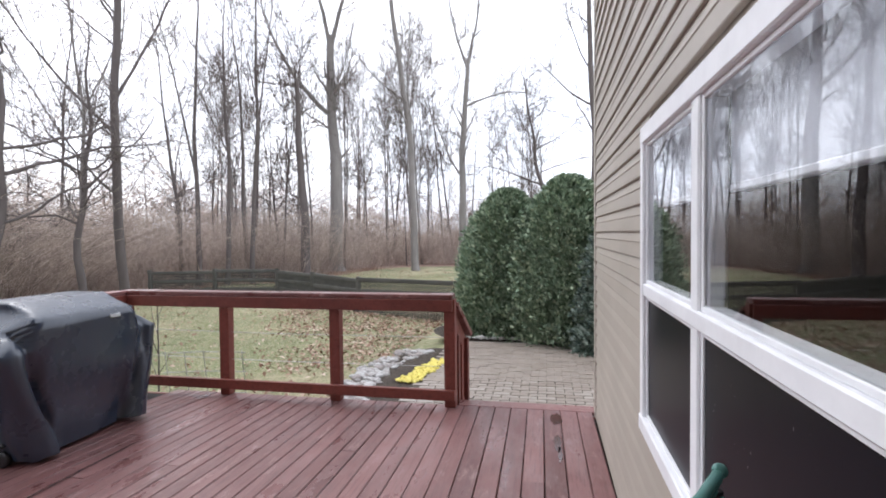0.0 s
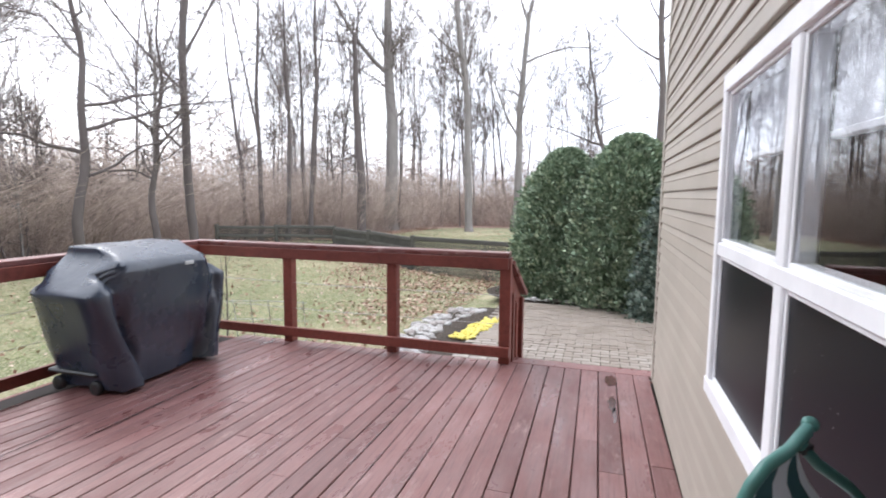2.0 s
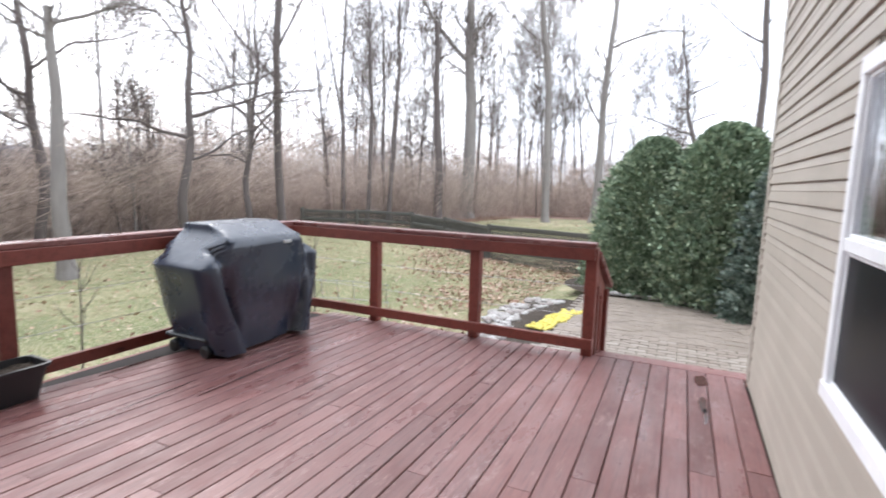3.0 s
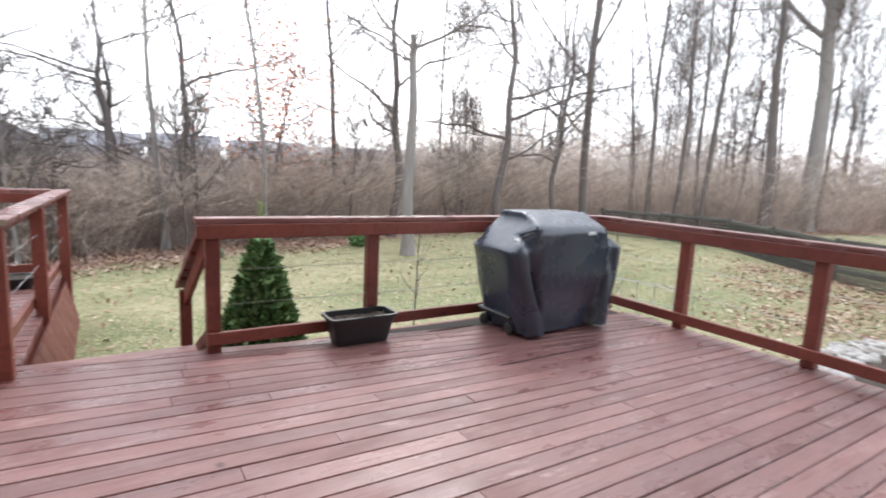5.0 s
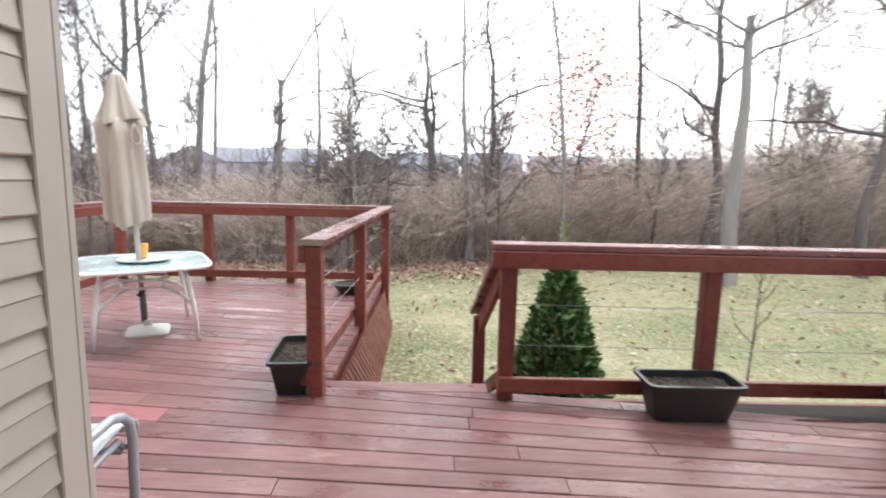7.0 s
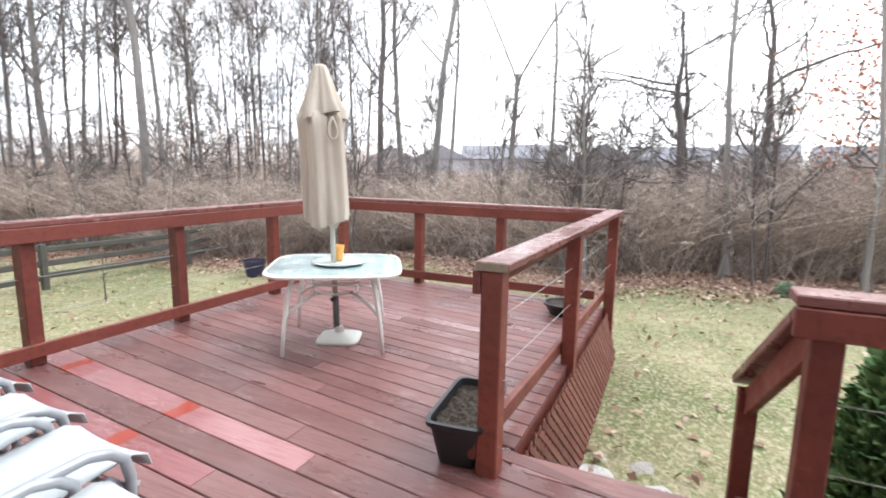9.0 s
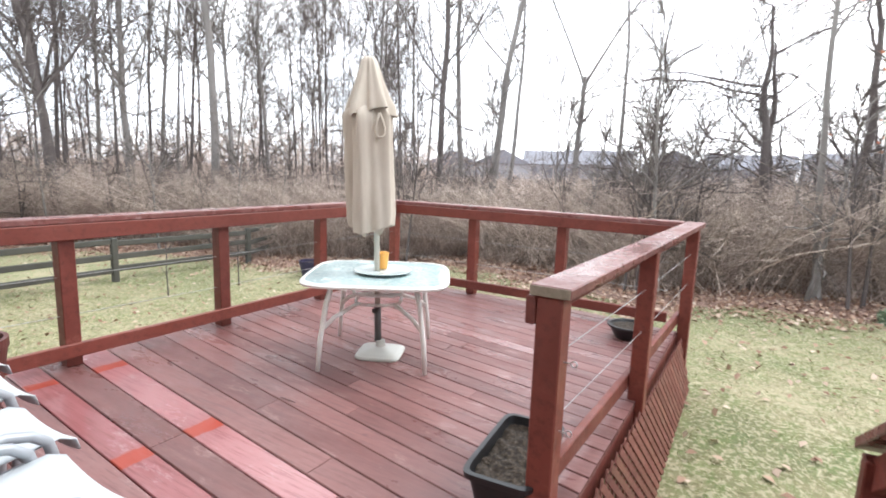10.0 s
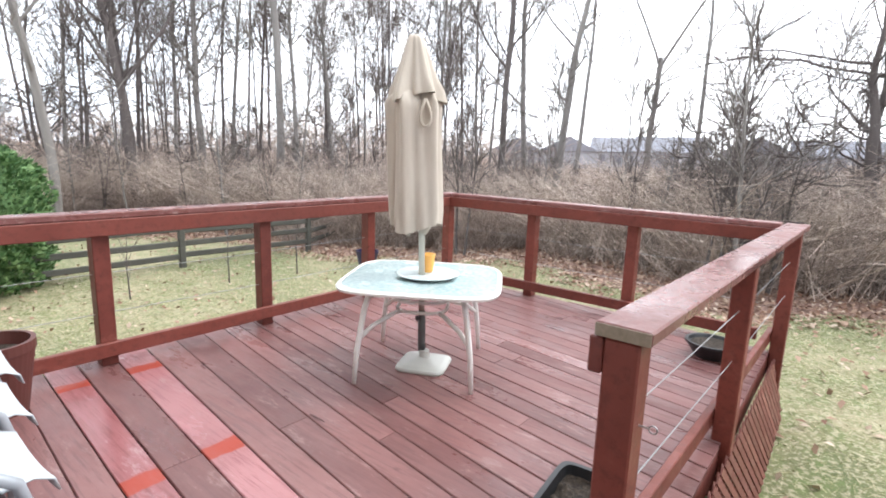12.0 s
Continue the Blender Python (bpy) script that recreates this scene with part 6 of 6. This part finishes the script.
# ---- split rail fences ----
def fence(points, rails, height, mesh_wire, label, spacing=2.3):
    f = empty("rail_fence", (0, 0, 0), label, "fence", "rail fences")
    rng = random.Random(len(points))
    tops = []
    for (x0, y0), (x1, y1) in zip(points, points[1:]):
        d = math.hypot(x1 - x0, y1 - y0)
        n = max(1, round(d / spacing))
        for i in range(n):
            t = i / n
            tops.append((x0 + (x1 - x0) * t, y0 + (y1 - y0) * t))
    tops.append(points[-1])
    for x, y in tops:
        z = ground_z(x, y)
        part("post", box((x - 0.055, y - 0.055, z - 0.1), (x + 0.055, y + 0.055, z + height), 0.012), M_FENCE, f)
    wires = []
    for (x0, y0), (x1, y1) in zip(tops, tops[1:]):
        for k in range(rails):
            h = height * (0.9 - k * 0.62 / max(1, rails - 1))
            za, zb = ground_z(x0, y0) + h + rng.uniform(-0.03, 0.03), ground_z(x1, y1) + h + rng.uniform(-0.03, 0.03)
            part("rail", beam((x0, y0, za), (x1, y1, zb), 0.05, 0.11, 0.014), M_FENCE, f)
        if mesh_wire:
            nn = max(2, int(math.hypot(x1 - x0, y1 - y0) / 0.045))
            for i in range(nn):
                t = i / nn
                x, y = x0 + (x1 - x0) * t, y0 + (y1 - y0) * t
                z = ground_z(x, y)
                wires.append(([(x, y, z), (x, y, z + height * 0.93)], [0.015, 0.015]))
            for k in range(9):
                h = height * (0.05 + 0.1 * k)
                wires.append(([(x0, y0, ground_z(x0, y0) + h), (x1, y1, ground_z(x1, y1) + h)], [0.009, 0.009]))
    if wires:
        w = part("wire_mesh", np_mesh("wire_mesh", *tubes_np(wires, 3), M_FENCE), None, f, "dark wire mesh")
        tagged(w, kind="stuff")


fence([(-13.5, 15.0), (-9.6, 16.4), (-5.4, 13.2), (-2.3, 11.9)], 3, 0.98, True, "weathered grey rail fence with dark wire mesh across the lawn", 2.6)
fence([(-1.0, -11.2), (-4.6, -10.8), (-10.5, -10.6), (-15.5, -13.2)], 3, 0.85, False, "weathered dark split rail fence across the lawn", 2.6)

# ---- young saplings on the lawn ----
sap = random.Random(6)
SAP = [(-6.0, -9.1), (-7.6, -9.0), (-8.9, -8.8), (-6.0, 2.9), (-5.6, 4.4), (-4.9, 5.2)]
for i, (x, y) in enumerate(SAP):
    s = empty("sapling", (x, y, ground_z(x, y)), "thin bare sapling planted in the lawn", "sapling", "saplings")
    h = 1.0 if y < 0 else 1.3
    part("stem", tube([(0, 0, 0), (0.02, 0.01, h * 0.5), (0.0, 0.03, h)], [0.012, 0.009, 0.004], 6), M_BARKD, s)
    for k in range(7):
        z = h * sap.uniform(0.3, 0.9)
        a = sap.uniform(0, 6.28)
        part("branch", tube([(0.01, 0.01, z), (0.12 * math.cos(a), 0.12 * math.sin(a), z + 0.14), (0.2 * math.cos(a), 0.2 * math.sin(a), z + 0.3)], [0.005, 0.004, 0.002], 4), M_BARKD, s)


# ---- far houses ----
def far_house(ang, dist, w, h, wall_m, roof_m):
    x, y = -3 - dist * math.cos(ang), -0.5 - dist * math.sin(ang)
    hs = empty("far_house", (0, 0, 0), "distant pale two-storey house behind the woods", "house", "distant houses")
    d = 9
    part("wall", box((-d / 2, -w / 2, -2.2), (d / 2, w / 2, h), 0.0), wall_m, hs)
    bm = bmesh.new()
    rz = h + 2.3
    pr = [(-d / 2 - 0.4, h - 0.1), (0, rz), (d / 2 + 0.4, h - 0.1)]
    e = []
    for yy in (-w / 2 - 0.4, w / 2 + 0.4):
        e.append([bm.verts.new((px, yy, pz)) for px, pz in pr])
    bm.faces.new(e[0])
    bm.faces.new(e[1][::-1])
    for i in range(3):
        bm.faces.new((e[0][i], e[1][i], e[1][(i + 1) % 3], e[0][(i + 1) % 3]))
    bmesh.ops.recalc_face_normals(bm, faces=bm.faces[:])
    part("roof", bm, roof_m, hs, "grey shingle roof")
    for k in (-1, 0, 1):
        part("window", box((d / 2, k * w * 0.3 - 0.5, h - 1.9), (d / 2 + 0.05, k * w * 0.3 + 0.5, h - 0.6)), M_HROOF, hs)
    hs.matrix_basis = pose(x, y, 0.5, 0, 0, math.degrees(ang) + (90 if round(w) % 2 else 0))


M_HWALL = mat("far_wall", (0.32, 0.32, 0.34), 0.8)
M_HROOF = mat("far_roof", (0.2, 0.2, 0.225), 0.9)
for deg, dist, w, h in ((31, 97, 9, 2.0), (25.5, 92, 9, 2.2), (20.5, 92, 8, 2.3), (15.5, 88, 10, 2.4), (8, 90, 9, 2.5), (1.5, 95, 12, 2.4), (-6, 92, 10, 2.6), (-14, 95, 12, 2.4), (-24, 98, 14, 2.2)):
    far_house(radians(deg), dist, w, h, M_HWALL, M_HROOF)


# ---- grass and leaves ----
def scatter(n, seed, keep, box_):
    rng = np.random.default_rng(seed)
    out = []
    while len(out) < n:
        x, y = rng.uniform(box_[0], box_[1]), rng.uniform(box_[2], box_[3])
        if keep(x, y, rng):
            out.append((x, y, ground_z(x, y)))
    return np.array(out), rng


def off_built(x, y):
    if DECK_X < x < 8.2 and y < 4.2:
        return False
    if WEST_X < x < 0 and -3.95 < y < -0.62:
        return False
    if -2.75 < x < 3 and 4 < y < 11:
        return False
    return True


def grass():
    keep = lambda x, y, g: off_built(x, y) and edge_of_lawn(x, y) < 0.2 and g.random() < min(1, (8.5 / (1 + math.hypot(x + 3, y))) ** 1.6 * 1.3)
    P, rng = scatter(250000, 31, keep, (-22, -1, -12, 26))
    n = len(P)
    h = rng.uniform(0.012, 0.045, n)
    dist = np.hypot(P[:, 0] + 3, P[:, 1])
    wd = 0.0017 + 0.00045 * dist
    a = rng.uniform(0, 2 * np.pi, n)
    sx, sy = np.cos(a) * wd, np.sin(a) * wd
    ln = rng.normal(0, 1.5, (n, 2)) * h[:, None]
    h *= 0.6
    v0 = P + np.stack([-sx, -sy, np.zeros(n)], 1)
    v1 = P + np.stack([sx, sy, np.zeros(n)], 1)
    v2 = P + np.stack([ln[:, 0], ln[:, 1], h], 1)
    V = np.stack([v0, v1, v2], 1).reshape(-1, 3)
    tagged(new("grass", np_mesh("grass", V, np.arange(n * 3).reshape(-1, 3), M_GRASS)), "short pale winter grass on the lawn", "grass", kind="stuff")


def leaves():
    def keep(x, y, g):
        if not off_built(x, y):
            return False
        e = edge_of_lawn(x, y)
        if e > 3.5:
            return False
        p = 0.55 if e > -0.8 else 0.05
        if -9 < x < -2.0 and 5.5 < y < 14:
            p = max(p, (0.1 + 0.9 * clamp01((x + 0.55 * y - 0.8) / 2.2 + 0.8)) * clamp01(0.6 + noise.noise(Vector((x * 0.8, y * 0.8, 0)))))
        return g.random() < p
    P, rng = scatter(42000, 37, keep, (-24, 3, -17, 30))
    n = len(P)
    P[:, 2] += rng.uniform(0.01, 0.05, n)
    d1 = rng.normal(0, 1, (n, 3)) * np.array((1, 1, 0.3))
    d1 /= np.linalg.norm(d1, axis=1)[:, None]
    d2 = np.cross(d1, rng.normal(0, 0.35, (n, 3)) + np.array((0, 0, 1)))
    d2 /= np.linalg.norm(d2, axis=1)[:, None]
    s = rng.uniform(0.028, 0.05, n)[:, None]
    up = np.array((0, 0, 1)) * s * 0.25
    V = np.stack([P - d1 * s, P + d2 * s * 0.65 + up, P + d1 * s, P - d2 * s * 0.65 + up], 1).reshape(-1, 3)
    F = np.arange(n * 4).reshape(-1, 4)
    tagged(new("leaf_litter", np_mesh("leaf_litter", V, F, M_LEAF)), "scattered dry brown leaves on grass and forest floor", "leaves", kind="stuff")


grass()
leaves()
